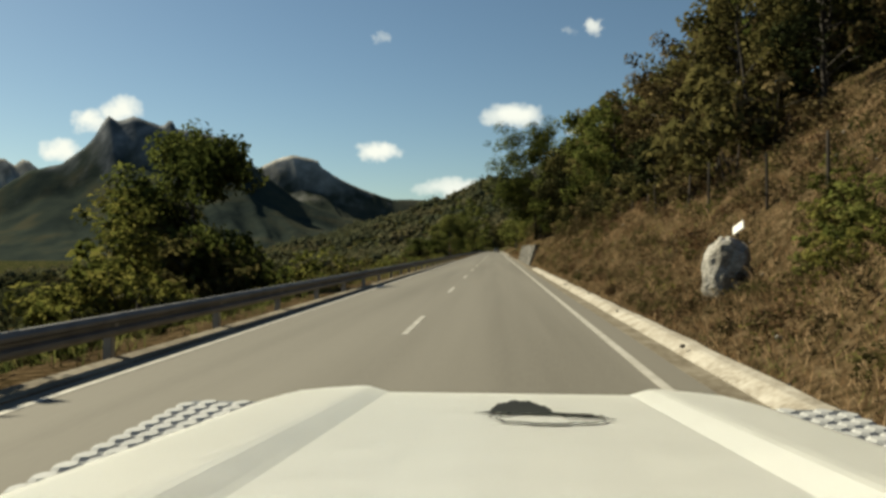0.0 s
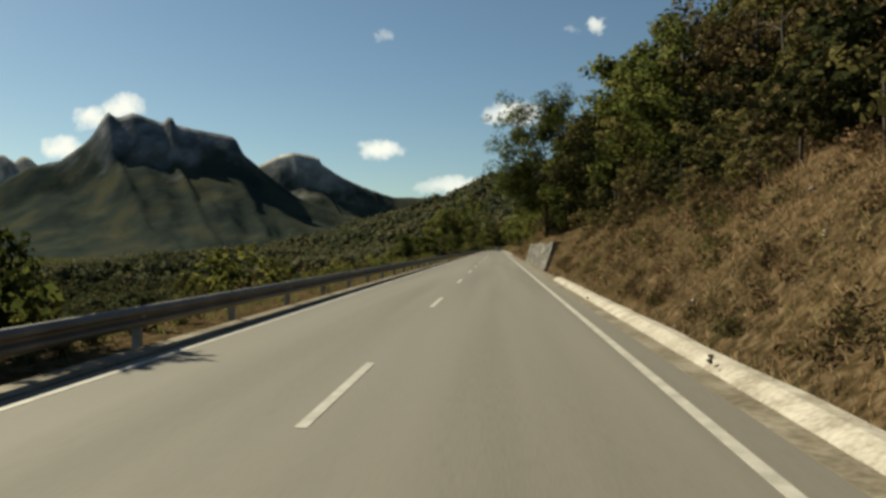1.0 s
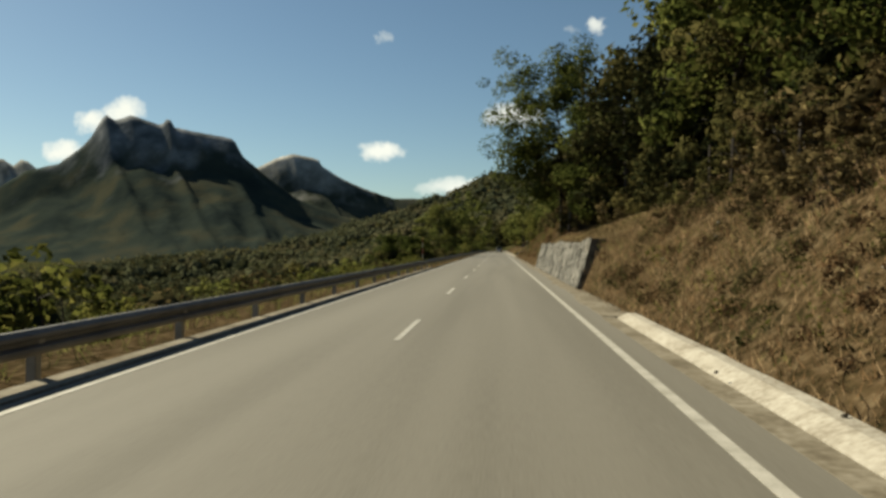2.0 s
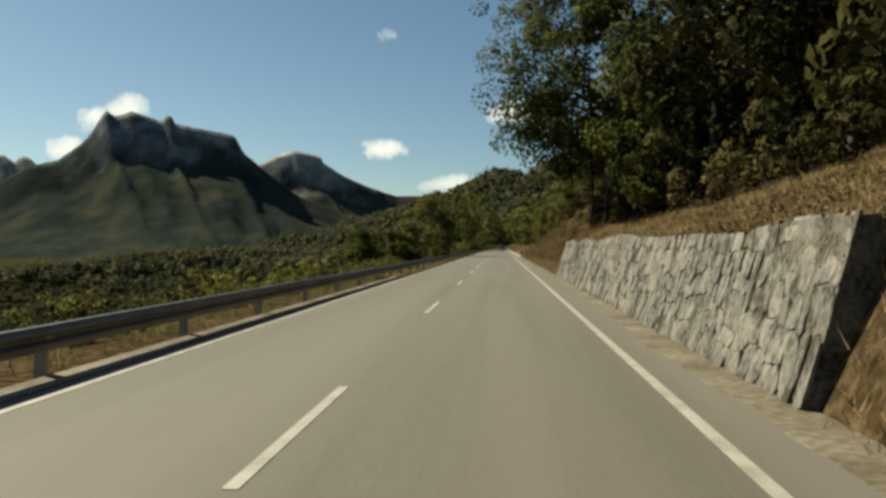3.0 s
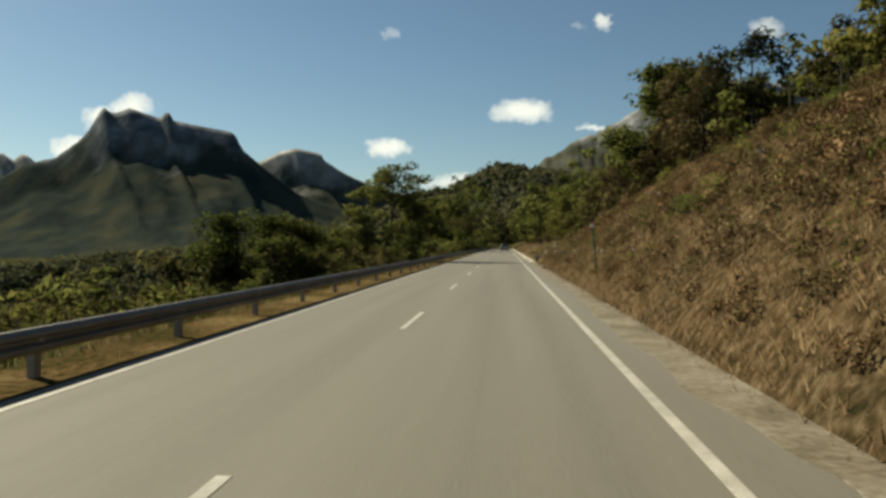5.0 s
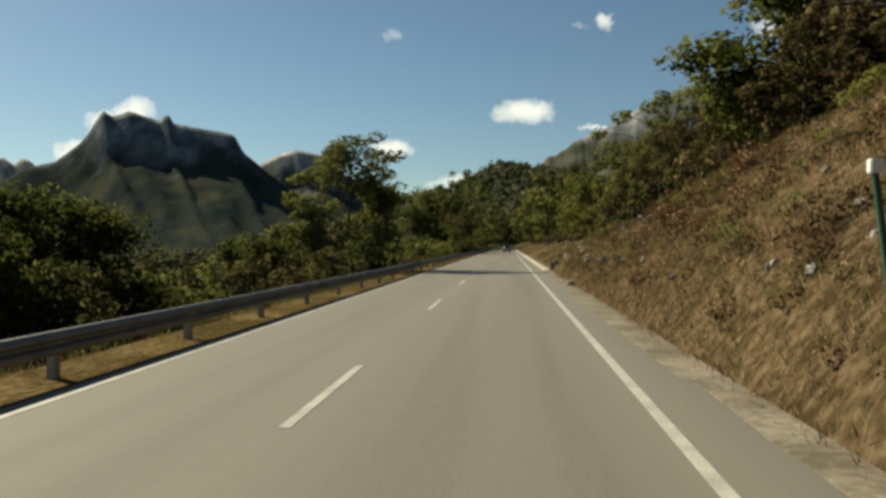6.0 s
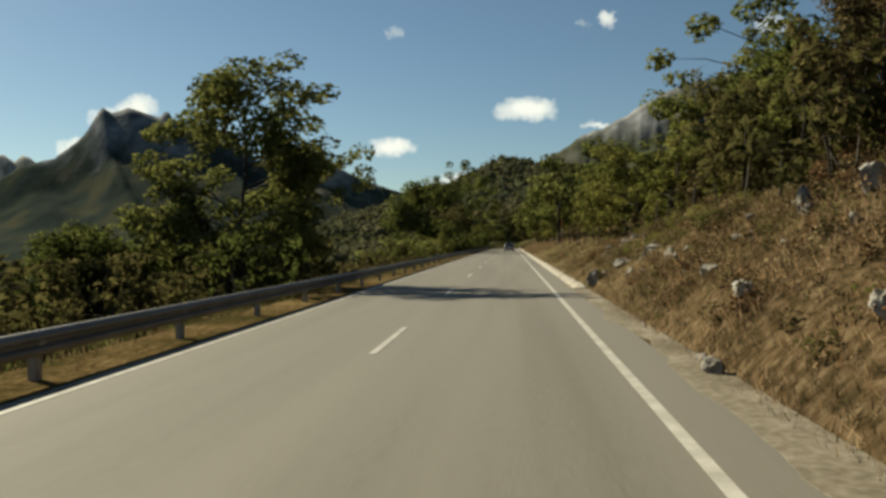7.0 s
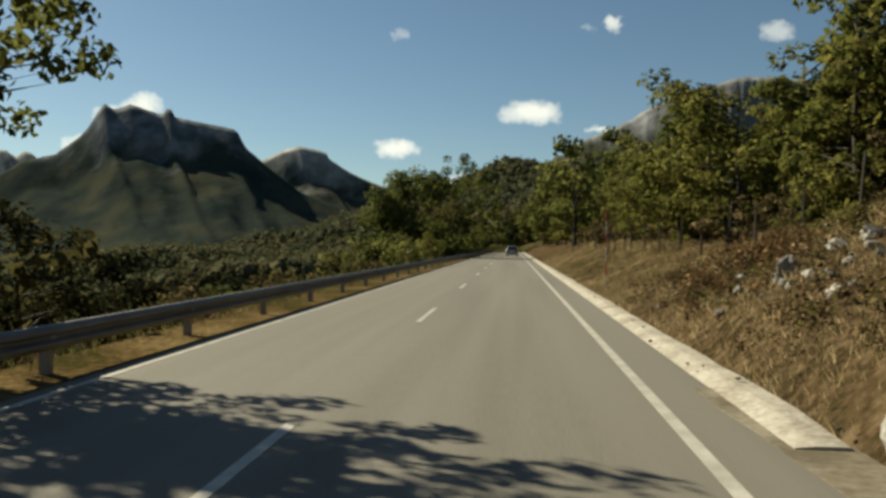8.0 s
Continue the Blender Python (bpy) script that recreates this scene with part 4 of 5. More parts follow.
# ---------------- far woods: one mass of small crowns ----------------
def woods(name, count, xr, yr, size, material, seed, label, leaves=16, keep=None, rim=10, rings=5, cover=0.58, even=0.45):
    """Crowns of a bumpy inner mass with loose leaf sprays standing out of it."""
    g = np.random.default_rng(seed)
    x, y = g.uniform(*xr, count), g.uniform(*yr, count)
    sel = vnoise(x / 40, y / 40, seed) + 0.25 * g.random(count) > 1 - cover
    if keep is not None:
        sel &= keep(x, y)
    x, y = x[sel], y[sel]
    z = ground_z(x, y)
    r = size * g.uniform(0.6, 1.3, len(x))
    n = len(x) * leaves
    c = np.stack([x, y, z + r * 0.7], 1)
    dirs = g.normal(size=(n, 3))
    dirs[:, 2] = np.abs(dirs[:, 2])
    dirs /= np.linalg.norm(dirs, axis=1)[:, None]
    R = np.repeat(r, leaves)[:, None]
    pos = np.repeat(c, leaves, 0) + dirs * R * g.uniform(0.75, 1.28, (n, 1)) * np.repeat(g.uniform(0.8, 1.25, (len(x), 3)), leaves, 0)
    nr = dirs + g.normal(size=(n, 3)) * 0.45
    nr *= np.where((nr * dirs).sum(1) < 0, -1.0, 1.0)[:, None]
    nr /= np.linalg.norm(nr, axis=1)[:, None]
    a = np.cross(nr, g.normal(size=(n, 3)))
    a /= np.linalg.norm(a, axis=1)[:, None]
    b = np.cross(nr, a)
    s = R * g.uniform(0.55, 1.15, (n, 1)) / math.sqrt(leaves) * 0.95
    soft = dirs * (1.15 - even) + g.normal(size=(n, 3)) * 0.12 + np.array([0, 0, even])
    soft /= np.linalg.norm(soft, axis=1)[:, None]
    V = np.stack([pos - a * s, pos - b * s * 0.7 + nr * s * 0.2, pos + a * s, pos + b * s * 0.7 + nr * s * 0.2], 1).reshape(-1, 3)
    F = np.arange(n * 4).reshape(-1, 4)
    # inner mass
    th, ph = np.meshgrid(np.linspace(0, 2 * math.pi, rim, endpoint=False), np.linspace(-0.35, 1.35, rings))
    d0 = np.stack([np.cos(th) * np.cos(ph), np.sin(th) * np.cos(ph), np.sin(ph)], -1).reshape(-1, 3)
    m, k = len(x), rim * rings
    bump = 0.70 + 0.20 * g.normal(size=(m, k, 1)).clip(-1.3, 1.3)
    W = (c[:, None, :] + d0[None] * r[:, None, None] * bump).reshape(-1, 3)
    i = np.array([[j * rim + q, j * rim + (q + 1) % rim, j * rim + rim + (q + 1) % rim, j * rim + rim + q] for j in range(rings - 1) for q in range(rim)])
    G = (i[None] + k * np.arange(m)[:, None, None]).reshape(-1, 4) + len(V)
    nn = np.concatenate([np.repeat(soft, 4, 0), np.tile(d0, (m, 1))])
    return tagged(new(name, mesh_np(name, np.concatenate([V, W]), np.concatenate([F, G]), material, normals=nn)), label, "woods", kind="stuff")


woods("woods", 1700, (-90, -19), (5, 460), 2.1, "wood_shaded", 3, "dark wood and scrub filling the valley below the road", 64)
woods("woods", 260, (-90, -22), (15, 460), 1.9, "leaf_dark", 4, "lighter olive trees scattered in the valley wood", 90)
woods("woods", 240, (-60, -16), (5, 300), 1.5, "leaf_brown", 10, "half-dry brown scrub between the trees of the valley", 80)
woods("woods", 3200, (-330, -80), (15, 600), 3.2, "wood_shaded", 8, "dark wood across the valley floor", 26, rim=8, rings=4, even=0.7)
woods("woods", 9000, (-420, 300), (440, 1040), 3.9, "hill_wood_hazy", 5, "wooded hills closing the valley ahead", 7, rim=6, rings=3, cover=0.85, even=0.85)
woods("woods", 1500, (-420, 300), (440, 1080), 3.6, "leaf_dark", 6, "olive green trees on the hills ahead", 10, rim=6, rings=3, even=0.8)


# ---------------- stone retaining wall ----------------
WALL_X, WALL_Y0, WALL_Y1, WALL_H, WALL_LEAN = 2.58, 65.9, 97.15, 1.75, 0.50


def wall_top(y):
    return WALL_H + 0.20 * (float(vnoise(y / 2.4, 1.0, 77)) - 0.5)


def cells_of(g):
    """Uneven blocks, mostly upright: panels split again and again, under a course of cap stones."""
    out = []
    cap = WALL_H - 0.27
    y = WALL_Y0
    while y < WALL_Y1:
        e = y + g.uniform(0.22, 0.60)
        e = WALL_Y1 if WALL_Y1 - e < 0.3 else e
        out.append((y, e, cap, WALL_H))
        y = e

    def split(a, b, lo, hi):
        w, h = b - a, hi - lo
        if w < 0.24 or h < 0.24 or (w * h < 0.25 and w < 0.56 and h < 0.66 and g.random() < 0.78):
            out.append((a, b, lo, hi))
            return
        f = g.uniform(0.34, 0.66)
        if w > h * g.uniform(0.55, 0.95):
            m = a + w * f
            split(a, m, lo, hi), split(m, b, lo, hi)
        else:
            m = lo + h * f
            split(a, b, lo, m), split(a, b, m, hi)
    y = WALL_Y0
    while y < WALL_Y1:
        e = min(y + g.uniform(0.9, 2.2), WALL_Y1)
        e = WALL_Y1 if WALL_Y1 - e < 0.5 else e
        split(y, e, 0.0, cap)
        y = e
    polys = []
    for a, b, lo, hi in out:
        c = [min(0.09, 0.26 * min(b - a, hi - lo)) * g.uniform(0.3, 1.2) for _ in range(4)]
        polys.append([(a + c[0], lo), (b - c[1], lo), (b, lo + c[1]), (b, hi - c[2]), (b - c[2], hi), (a + c[3], hi), (a, hi - c[3]), (a, lo + c[0])])
    return polys


def stone_wall():
    wall = tagged(new("retaining_wall"), "leaning retaining wall of rough grey limestone blocks with dark open joints", "stone wall", kind="structure")
    wall.location = (WALL_X, 0, 0)
    bm = bmesh.new()
    rows = []
    for y in np.linspace(WALL_Y0, WALL_Y1, 60):
        t = wall_top(y)
        rows.append([bm.verts.new(p) for p in ((0.05, y, -0.1), (0.05 + WALL_LEAN, y, t - 0.04), (1.15, y, t - 0.04), (1.15, y, -0.1))])
    for a, b in zip(rows, rows[1:]):
        for i in range(4):
            bm.faces.new((a[i], a[(i + 1) % 4], b[(i + 1) % 4], b[i]))
    bm.faces.new(rows[0]), bm.faces.new(rows[-1][::-1])
    part("core", bm, "mortar", wall, "grey mortar and rubble core")
    g = random.Random(8)
    cells = cells_of(g)

    def warp(py, pv):
        """Bends the joints; the same for neighbours."""
        ky = 0.0 if py in (WALL_Y0, WALL_Y1) else 1.0
        kv = 0.0 if pv in (0.0, WALL_H) else 1.0
        a = float(vnoise(py / 0.45, pv / 0.45 + 40, 5)) - 0.5 + 0.5 * (float(vnoise(py / 0.2, pv / 0.2 + 40, 6)) - 0.5)
        b = float(vnoise(py / 0.45 + 70, pv / 0.45, 7)) - 0.5 + 0.5 * (float(vnoise(py / 0.2 + 70, pv / 0.2, 8)) - 0.5)
        top = wall_top(py) / WALL_H
        return py + 0.16 * a * ky, (pv + 0.17 * b * kv) * top
    spare_v, spare_f = [], []
    count = 0
    for poly in cells:
        ring = []
        for p, q in zip(poly, poly[1:] + poly[:1]):
            if math.hypot(q[0] - p[0], q[1] - p[1]) > 0.03:
                ring += [warp(*p), warp((p[0] + q[0]) / 2, (p[1] + q[1]) / 2)]
        n = len(ring)
        cy, cv = sum(p[0] for p in ring) / n, sum(p[1] for p in ring) / n
        gap = g.choice([0.0005, 0.0005, 0.0005, 0.001, 0.001, 0.002, 0.014])
        proud = g.uniform(0.003, 0.013)
        tilt = g.uniform(-0.018, 0.018), g.uniform(-0.022, 0.022)
        half = [max(max(abs(p[k] - (cy, cv)[k]) for p in ring), 0.1) for k in (0, 1)]

        def at(py, pv, inset, depth):
            dy, dv = py - cy, pv - cv
            L = math.hypot(dy, dv) or 1
            f = max(0.0, 1 - inset / L)
            py, pv = cy + dy * f, cv + dv * f
            depth += tilt[0] * (py - cy) / half[0] * (depth > 0) + tilt[1] * (pv - cv) / half[1] * (depth > 0)
            return (0.05 + WALL_LEAN * pv / WALL_H - depth, py, pv)
        vs = [at(py, pv, gap, -0.03) for py, pv in ring] + [at(py, pv, gap + 0.004, proud * 0.5) for py, pv in ring]
        vs += [at(py, pv, gap + g.uniform(0.008, 0.022), proud + g.uniform(-0.005, 0.005)) for py, pv in ring] + [at(cy, cv, 0, proud + g.uniform(-0.004, 0.012))]
        fs = []
        for k in range(n):
            q = (k + 1) % n
            fs += [(k, q, n + q, n + k), (n + k, n + q, 2 * n + q, 2 * n + k), (2 * n + k, 2 * n + q, 3 * n)]
        if 70 < cy < 96.5 and count < 300:
            count += 1
            me = bpy.data.meshes.new("stone")
            me.from_pydata([(a, b - cy, c - cv) for a, b, c in vs], [], fs)
            me.materials.append(M["stone"])
            st = new("stone", me)
            st.parent, st.location = wall, (0, cy, cv)
        else:
            o = len(spare_v)
            spare_v += vs
            spare_f += [tuple(i + o for i in q) for q in fs]
    me = bpy.data.meshes.new("rubble_courses")
    me.from_pydata(spare_v, [], spare_f)
    me.materials.append(M["stone"])
    o = new("rubble_courses", me)
    o.parent = wall
    tagged(o, kind="stuff")


stone_wall()


# ---------------- grass and weeds on the bank ----------------
def grass(name, count, xr, yr, h, material, seed, label, dense=None, blades=3):
    g = np.random.default_rng(seed)
    x, y = g.uniform(*xr, count), g.uniform(*yr, count)
    sel = vnoise(x / 1.6, y / 1.6, seed) + 0.5 * g.random(count) > 0.45
    if dense is not None:
        sel &= dense(x, y)
    x, y = x[sel], y[sel]
    z = ground_z(x, y) - 0.03
    n = len(x) * blades
    bx, by, bz = np.repeat(x, blades), np.repeat(y, blades), np.repeat(z, blades)
    hh = h * g.uniform(0.4, 1.3, n)
    ang = g.uniform(0, 6.283, n)
    wd = np.minimum(hh * g.uniform(0.035, 0.08, n), 0.009)
    lx, ly = g.normal(size=n) * hh * 0.45 - 0.1 * hh, g.normal(size=n) * hh * 0.45
    p = np.stack([bx + g.normal(size=n) * 0.06, by + g.normal(size=n) * 0.06, bz], 1)
    side = np.where(bx > 0, -0.75, 0.75)
    turn = np.where(np.sin(ang) * side + np.cos(ang) * 0.65 < 0, -1.0, 1.0)      # blades face the road
    a = np.stack([np.cos(ang) * wd * turn, np.sin(ang) * wd * turn, np.zeros(n)], 1)
    tip = p + np.stack([lx, ly, hh], 1)
    V = np.stack([p - a, p + a, tip], 1).reshape(-1, 3)
    soft = np.stack([-0.35 + 0.35 * g.normal(size=n), 0.35 * g.normal(size=n), np.full(n, 0.8)], 1)
    soft /= np.linalg.norm(soft, axis=1)[:, None]
    return tagged(new(name, mesh_np(name, V, np.arange(n * 3).reshape(-1, 3), material, normals=np.repeat(soft, 3, 0))), label, "grass", kind="stuff")


def off_wall(x, y):
    return ~((y > WALL_Y0 - 0.3) & (y < WALL_Y1 + 0.3) & (x < WALL_X + WALL_LEAN + 0.25))


grass("dry_grass", 190000, (FOOT - 0.14, FOOT + 8.0), (2, 160), 0.165, "grass_dry", 1, "dry rust-brown grass covering the bank", off_wall, 2)
grass("straw_grass", 62000, (FOOT + 0.05, FOOT + 6.0), (158, 232), 0.145, "straw", 7, "pale straw-coloured grass on the verge and bank", None, 2)
grass("straw_grass", 16000, (WALL_X + WALL_LEAN + 0.2, FOOT + 5.0), (WALL_Y0, WALL_Y1), 0.18, "straw", 8, "pale straw-coloured grass above the retaining wall", None, 2)
grass("dry_grass", 9000, (-8.0, -5.25), (97, 300), 0.2, "grass_dry", 2, "dry grass on the verge behind the guard rail")
grass("tall_grass", 34000, (FOOT + 0.3, FOOT + 8.5), (3, 182), 0.22, "grass_dry", 9, "clumps of taller pale dry grass on the bank", lambda x, y: off_wall(x, y) & (vnoise(x / 0.7, y / 0.9, 41) > 0.56), 4)
grass("weeds", 26000, (FOOT + 0.1, FOOT + 7.0), (2, 215), 0.17, "grass_green", 3, "patches of green weeds and brambles on the bank", lambda x, y: off_wall(x, y) & (vnoise(x / 3, y / 5, 40) > 0.54))
grass("weeds", 14000, (-14.0, -5.8), (0, 300), 0.5, "grass_green", 5, "rank green growth below the guard rail")


# ---------------- rocks on the bank ----------------
def rock(x, y, z, sx, sy, sz, seed, label, name="rock", sub=3, material="rock", jag=0.5, facets=7):
    """A weathered limestone block, partly sunk."""
    bm = bmesh.new()
    bmesh.ops.create_icosphere(bm, subdivisions=sub, radius=1)
    off = Vector((seed * 3.7, seed * 1.3, seed * 2.1))
    pick = random.Random(seed)
    cuts = [(Vector((pick.gauss(0, 1), pick.gauss(0, 1), pick.gauss(0, 0.8))).normalized(), pick.uniform(0.52, 0.86)) for _ in range(facets)]
    for v in bm.verts:
        n = v.co.normalized()
        d = 1 + jag * 0.55 * noise.noise(n * 1.3 + off) + jag * 0.3 * noise.noise(n * 3.1 + off) + jag * 0.16 * noise.noise(n * 7 + off)
        v.co = n * d
        for way, h in cuts:
            v.co -= way * max(0.0, v.co.dot(way) - h)
        v.co.x *= sx
        v.co.y *= sy
        v.co.z *= sz
    ob = new(name, bm_mesh(name, bm, material))
    ob.location = (x, y, z)
    ob.rotation_euler = (0, 0, seed * 1.7)
    return tagged(ob, label, "rock")


boulder = rock(4.78, 17.2, 0.86, 0.56, 0.47, 0.92, 3, "tall pale grey boulder in the bank, with a dark lump for a hole's shade", "boulder", 4, jag=0.32, facets=0)
turned = pose(4.78, 17.2, 0.86, 0, 0, math.degrees(3 * 1.7))
face = min((turned @ v.co).y for v in boulder.data.vertices if abs((turned @ v.co).x - 4.90) < 0.1 and abs((turned @ v.co).z - 0.88) < 0.1)
# solid dark lump on the face, its colour standing for shade in a hole
bm = bmesh.new()
bmesh.ops.create_icosphere(bm, subdivisions=2, radius=0.11)
for v in bm.verts:
    v.co = Vector((v.co.x, v.co.y * 0.45, v.co.z * 0.95)) * (1 + 0.25 * noise.noise(v.co * 22))
hollow = part("hollow", bm, "bark", boulder, "dark lump on the stone, coloured as the shade of a hole")
hollow.matrix_local = turned.inverted() @ pose(4.90, face - 0.005, 0.90)
bm = bmesh.new()
box(bm, -0.16, 0.16, -0.015, 0.015, -0.11, 0.11, 0.004)
plate = new("marker_plate")
tagged(plate, "small tilted white marker plate on a short stake above a boulder", "sign")
plate.location = (5.02, 17.2, 1.93)
pl = part("plate", bm, "white", plate)
pl.rotation_euler = (radians(-28), radians(-30), radians(-58))
bm = bmesh.new()
box(bm, -0.02, 0.02, 0.02, 0.05, -0.75, 0.02, 0.003)
part("stake", bm, "wood_post", plate)

for x, y, sx, sy, sz, sd, lab in ((4.35, 162.2, 0.36, 0.50, 0.27, 5, "broad white limestone outcrop in the dry bank"), (3.42, 151.0, 0.16, 0.18, 0.18, 6, "pale stone lying in the dry bank"),
                                  (2.98, 165.7, 0.30, 0.44, 0.34, 7, "pale limestone outcrop beside the kerb"), (3.70, 164.2, 0.26, 0.40, 0.20, 8, "ledge of grey limestone in the dry bank"),
                                  (5.5, 154.3, 0.20, 0.22, 0.38, 9, "upright white limestone rock high on the bank"), (5.9, 152.6, 0.2, 0.22, 0.26, 10, "white limestone rock high on the bank"),
                                  (4.05, 159.0, 0.16, 0.24, 0.17, 11, "white limestone rock in the dry bank"), (4.35, 172.4, 0.17, 0.20, 0.24, 12, "pale weathered limestone block in the dry bank"),
                                  (4.05, 170.0, 0.12, 0.16, 0.12, 13, "pale stone in the dry bank"), (5.2, 171.6, 0.15, 0.18, 0.15, 14, "pale stone in the dry bank"),
                                  (4.85, 171.9, 0.13, 0.16, 0.12, 17, "pale stone in the dry bank"), (3.64, 147.2, 0.20, 0.28, 0.17, 18, "grey limestone lump in the dry bank"),
                                  (3.75, 154.2, 0.15, 0.22, 0.15, 19, "white limestone rock in the dry bank"), (3.35, 160.6, 0.14, 0.22, 0.13, 20, "grey limestone ledge low in the bank"),
                                  (2.62, 149.4, 0.14, 0.17, 0.12, 15, "rounded stone fallen at the road edge"), (2.7, 150.3, 0.1, 0.1, 0.07, 16, "small stone fallen at the road edge")):
    rock(x, y, max(stand(x, y, 0), 0.02) + sz * 0.38, sx, sy, sz, sd, lab, jag=0.75)
g = random.Random(21)
for k in range(175):
    y = g.choice([g.uniform(6, 60), g.uniform(118, 178), g.uniform(140, 180)])
    d = g.uniform(0.5, 5.5)
    if WALL_Y0 - 1 < y < WALL_Y1 + 1:
        continue
    r = g.uniform(0.03, 0.085) * (1.2 if y > 118 else 0.8)
    rock(FOOT + d, y, stand(FOOT + d, y, 0) + r * 0.3, r * g.uniform(0.8, 1.5), r * g.uniform(0.8, 1.5), r, 30 + k, "small pale limestone lump on the dry bank", "stone", 2)
for k in range(80):
    y, d = g.uniform(167.5, 175), g.uniform(1.2, 3.2)
    r = g.uniform(0.03, 0.085)
    rock(FOOT + d, y, stand(FOOT + d, y, 0) + r * 0.3, r * g.uniform(0.8, 1.4), r * g.uniform(0.8, 1.4), r * g.uniform(0.8, 1.5), 600 + k, "pale limestone rubble in the dry bank", "stone", 2, jag=0.6)
for k in range(44):
    y, d = g.uniform(128, 181), g.uniform(0.5, 4.2)
    r = g.uniform(0.05, 0.12)
    rock(FOOT + d, y, stand(FOOT + d, y, 0) + r * 0.25, r * g.uniform(0.8, 1.4), r * g.uniform(0.9, 1.6), r * g.uniform(0.7, 1.2), 400 + k, "weathered grey limestone lump in the dry bank", "stone", 2, jag=0.8)
for k in range(26):
    y = g.choice([g.uniform(8, 50), g.uniform(150, 185)])
    r = g.uniform(0.012, 0.032)
    rock(g.uniform(2.2, 2.75), y, 0.035 + (0.09 if y > 164 or y < 55 else 0), r * 1.5, r * 1.3, r, 200 + k, "dark earth clod lying on the concrete kerb", "clod", 2, "bark")


# ---------------- posts and poles ----------------
def snow_pole(x, y, top, label):
    """Red and white banded snow pole."""
    z0 = stand(x, y, 0.1)
    ob = tagged(new("snow_pole"), label, "snow pole", "snow poles")
    ob.location = (x, y, z0)
    h = top - z0
    n = 6
    for k in range(n):
        v, f = tube([(0, 0, h * k / n), (0, 0, h * (k + 1) / n)], [0.024, 0.024], 10)
        if k == n - 1:
            v2, f2 = tube([(0, 0, h), (0, 0, h + 0.02)], [0.024, 0.008], 10)
            f += [tuple(i + len(v) for i in q) for q in f2]
            v += v2
        b = new("band", mesh_np("band", v, f, "red" if (n - 1 - k) % 2 == 0 else "post", True))
        b.parent = ob
    return ob


snow_pole(-6.1, 98.9, 2.3, "thin red and white snow pole behind the guard rail")
snow_pole(3.35, 187.3, 2.9, "tall red and white snow pole beside the kerb")
snow_pole(-6.0, 205.0, 1.7, "dark red snow pole behind the guard rail")


def green_post(x, y):
    z0 = stand(x, y, 0.2)
    ob = tagged(new("marker_post"), "dark green leaning steel post with a white cap", "post")
    ob.location = (x, y, z0)
    v, f = tube([(0, 0, 0), (-0.05, 0, 0.9), (-0.14, 0.02, 1.75)], [0.03, 0.03, 0.028], 8)
    a = new("pole", mesh_np("pole", v, f, "green_paint", True))
    a.parent = ob
    bm = bmesh.new()
    box(bm, -0.19, -0.085, -0.03, 0.05, 1.72, 1.83, 0.01)
    part("cap", bm, "white", ob, "weathered white cap")


green_post(3.15, 125.3)


def fence_post(seed):
    g = random.Random(seed)
    bm = bmesh.new()
    n = 6
    rings = []
    for k, (z, r) in enumerate(((-0.4, 0.038), (0.5, 0.036), (1.2, 0.033), (1.3, 0.02))):
        rings.append([bm.verts.new((math.cos(i * 6.283 / n) * r + g.uniform(-0.006, 0.006) + 0.03 * z * g.uniform(0, 0.3), math.sin(i * 6.283 / n) * r, z)) for i in range(n)])
    for a, b in zip(rings, rings[1:]):
        for i in range(n):
            bm.faces.new((a[i], a[(i + 1) % n], b[(i + 1) % n], b[i]))
    bm.faces.new(rings[-1]), bm.faces.new(rings[0][::-1])
    return bm_mesh("fence_post", bm, "wood_post")


POSTS = [fence_post(k) for k in range(3)]
for y0, y1, d0, d1, step in ((11.4, 62, 3.35, 3.2, 3.4), (118, 150, 8.2, 7.0, 4.0), (154, 232, 4.4, 2.7, 3.2)):
    y = y0
    while y < y1:
        f = (y - y0) / (y1 - y0)
        x = FOOT + d0 + (d1 - d0) * f + g.uniform(-0.2, 0.2)
        o = tagged(new("fence_post", POSTS[g.randrange(3)]), "dark weathered wooden fence post on the bank", "fence post", "fence posts")
        o.location = (x, y, stand(x, y, 0.05))
        o.rotation_euler = (g.uniform(-0.1, 0.1), g.uniform(-0.14, 0.10), g.uniform(0, 6))
        s = g.uniform(0.9, 1.2)
        o.scale = (s, s, s)
        y += step * g.uniform(0.8, 1.2)

# a bare dead trunk in the trees
v, f = tube([(0, 0, -0.6), (-0.1, 0, 1.6), (-0.32, 0.05, 3.4), (-0.5, 0.05, 4.6)], [0.07, 0.06, 0.045, 0.02], 7)
trunk = tagged(new("dead_tree", mesh_np("dead_tree", v, f, "bark", True)), "bare dark leaning dead tree trunk at the edge of the wood", "dead tree")
trunk.location = (8.15, 26, stand(8.15, 26))
plant(shrub_d, 7.4, 25.0, 1.0), plant(shrub_b, 8.4, 24.6, 1.1), plant(shrub_d, 7.6, 27.6, 1.2)


# ---------------- silver car ahead ----------------
def hull(sections, bm=None):
    """Joins rings of points into a closed skin."""
    bm = bm or bmesh.new()
    rings = [[bm.verts.new(p) for p in ring] for ring in sections]
    n = len(rings[0])
    for a, b in zip(rings, rings[1:]):
        for i in range(n):
            bm.faces.new((a[i], a[(i + 1) % n], b[(i + 1) % n], b[i]))
    bm.faces.new(rings[0][::-1]), bm.faces.new(rings[-1])
    return bm


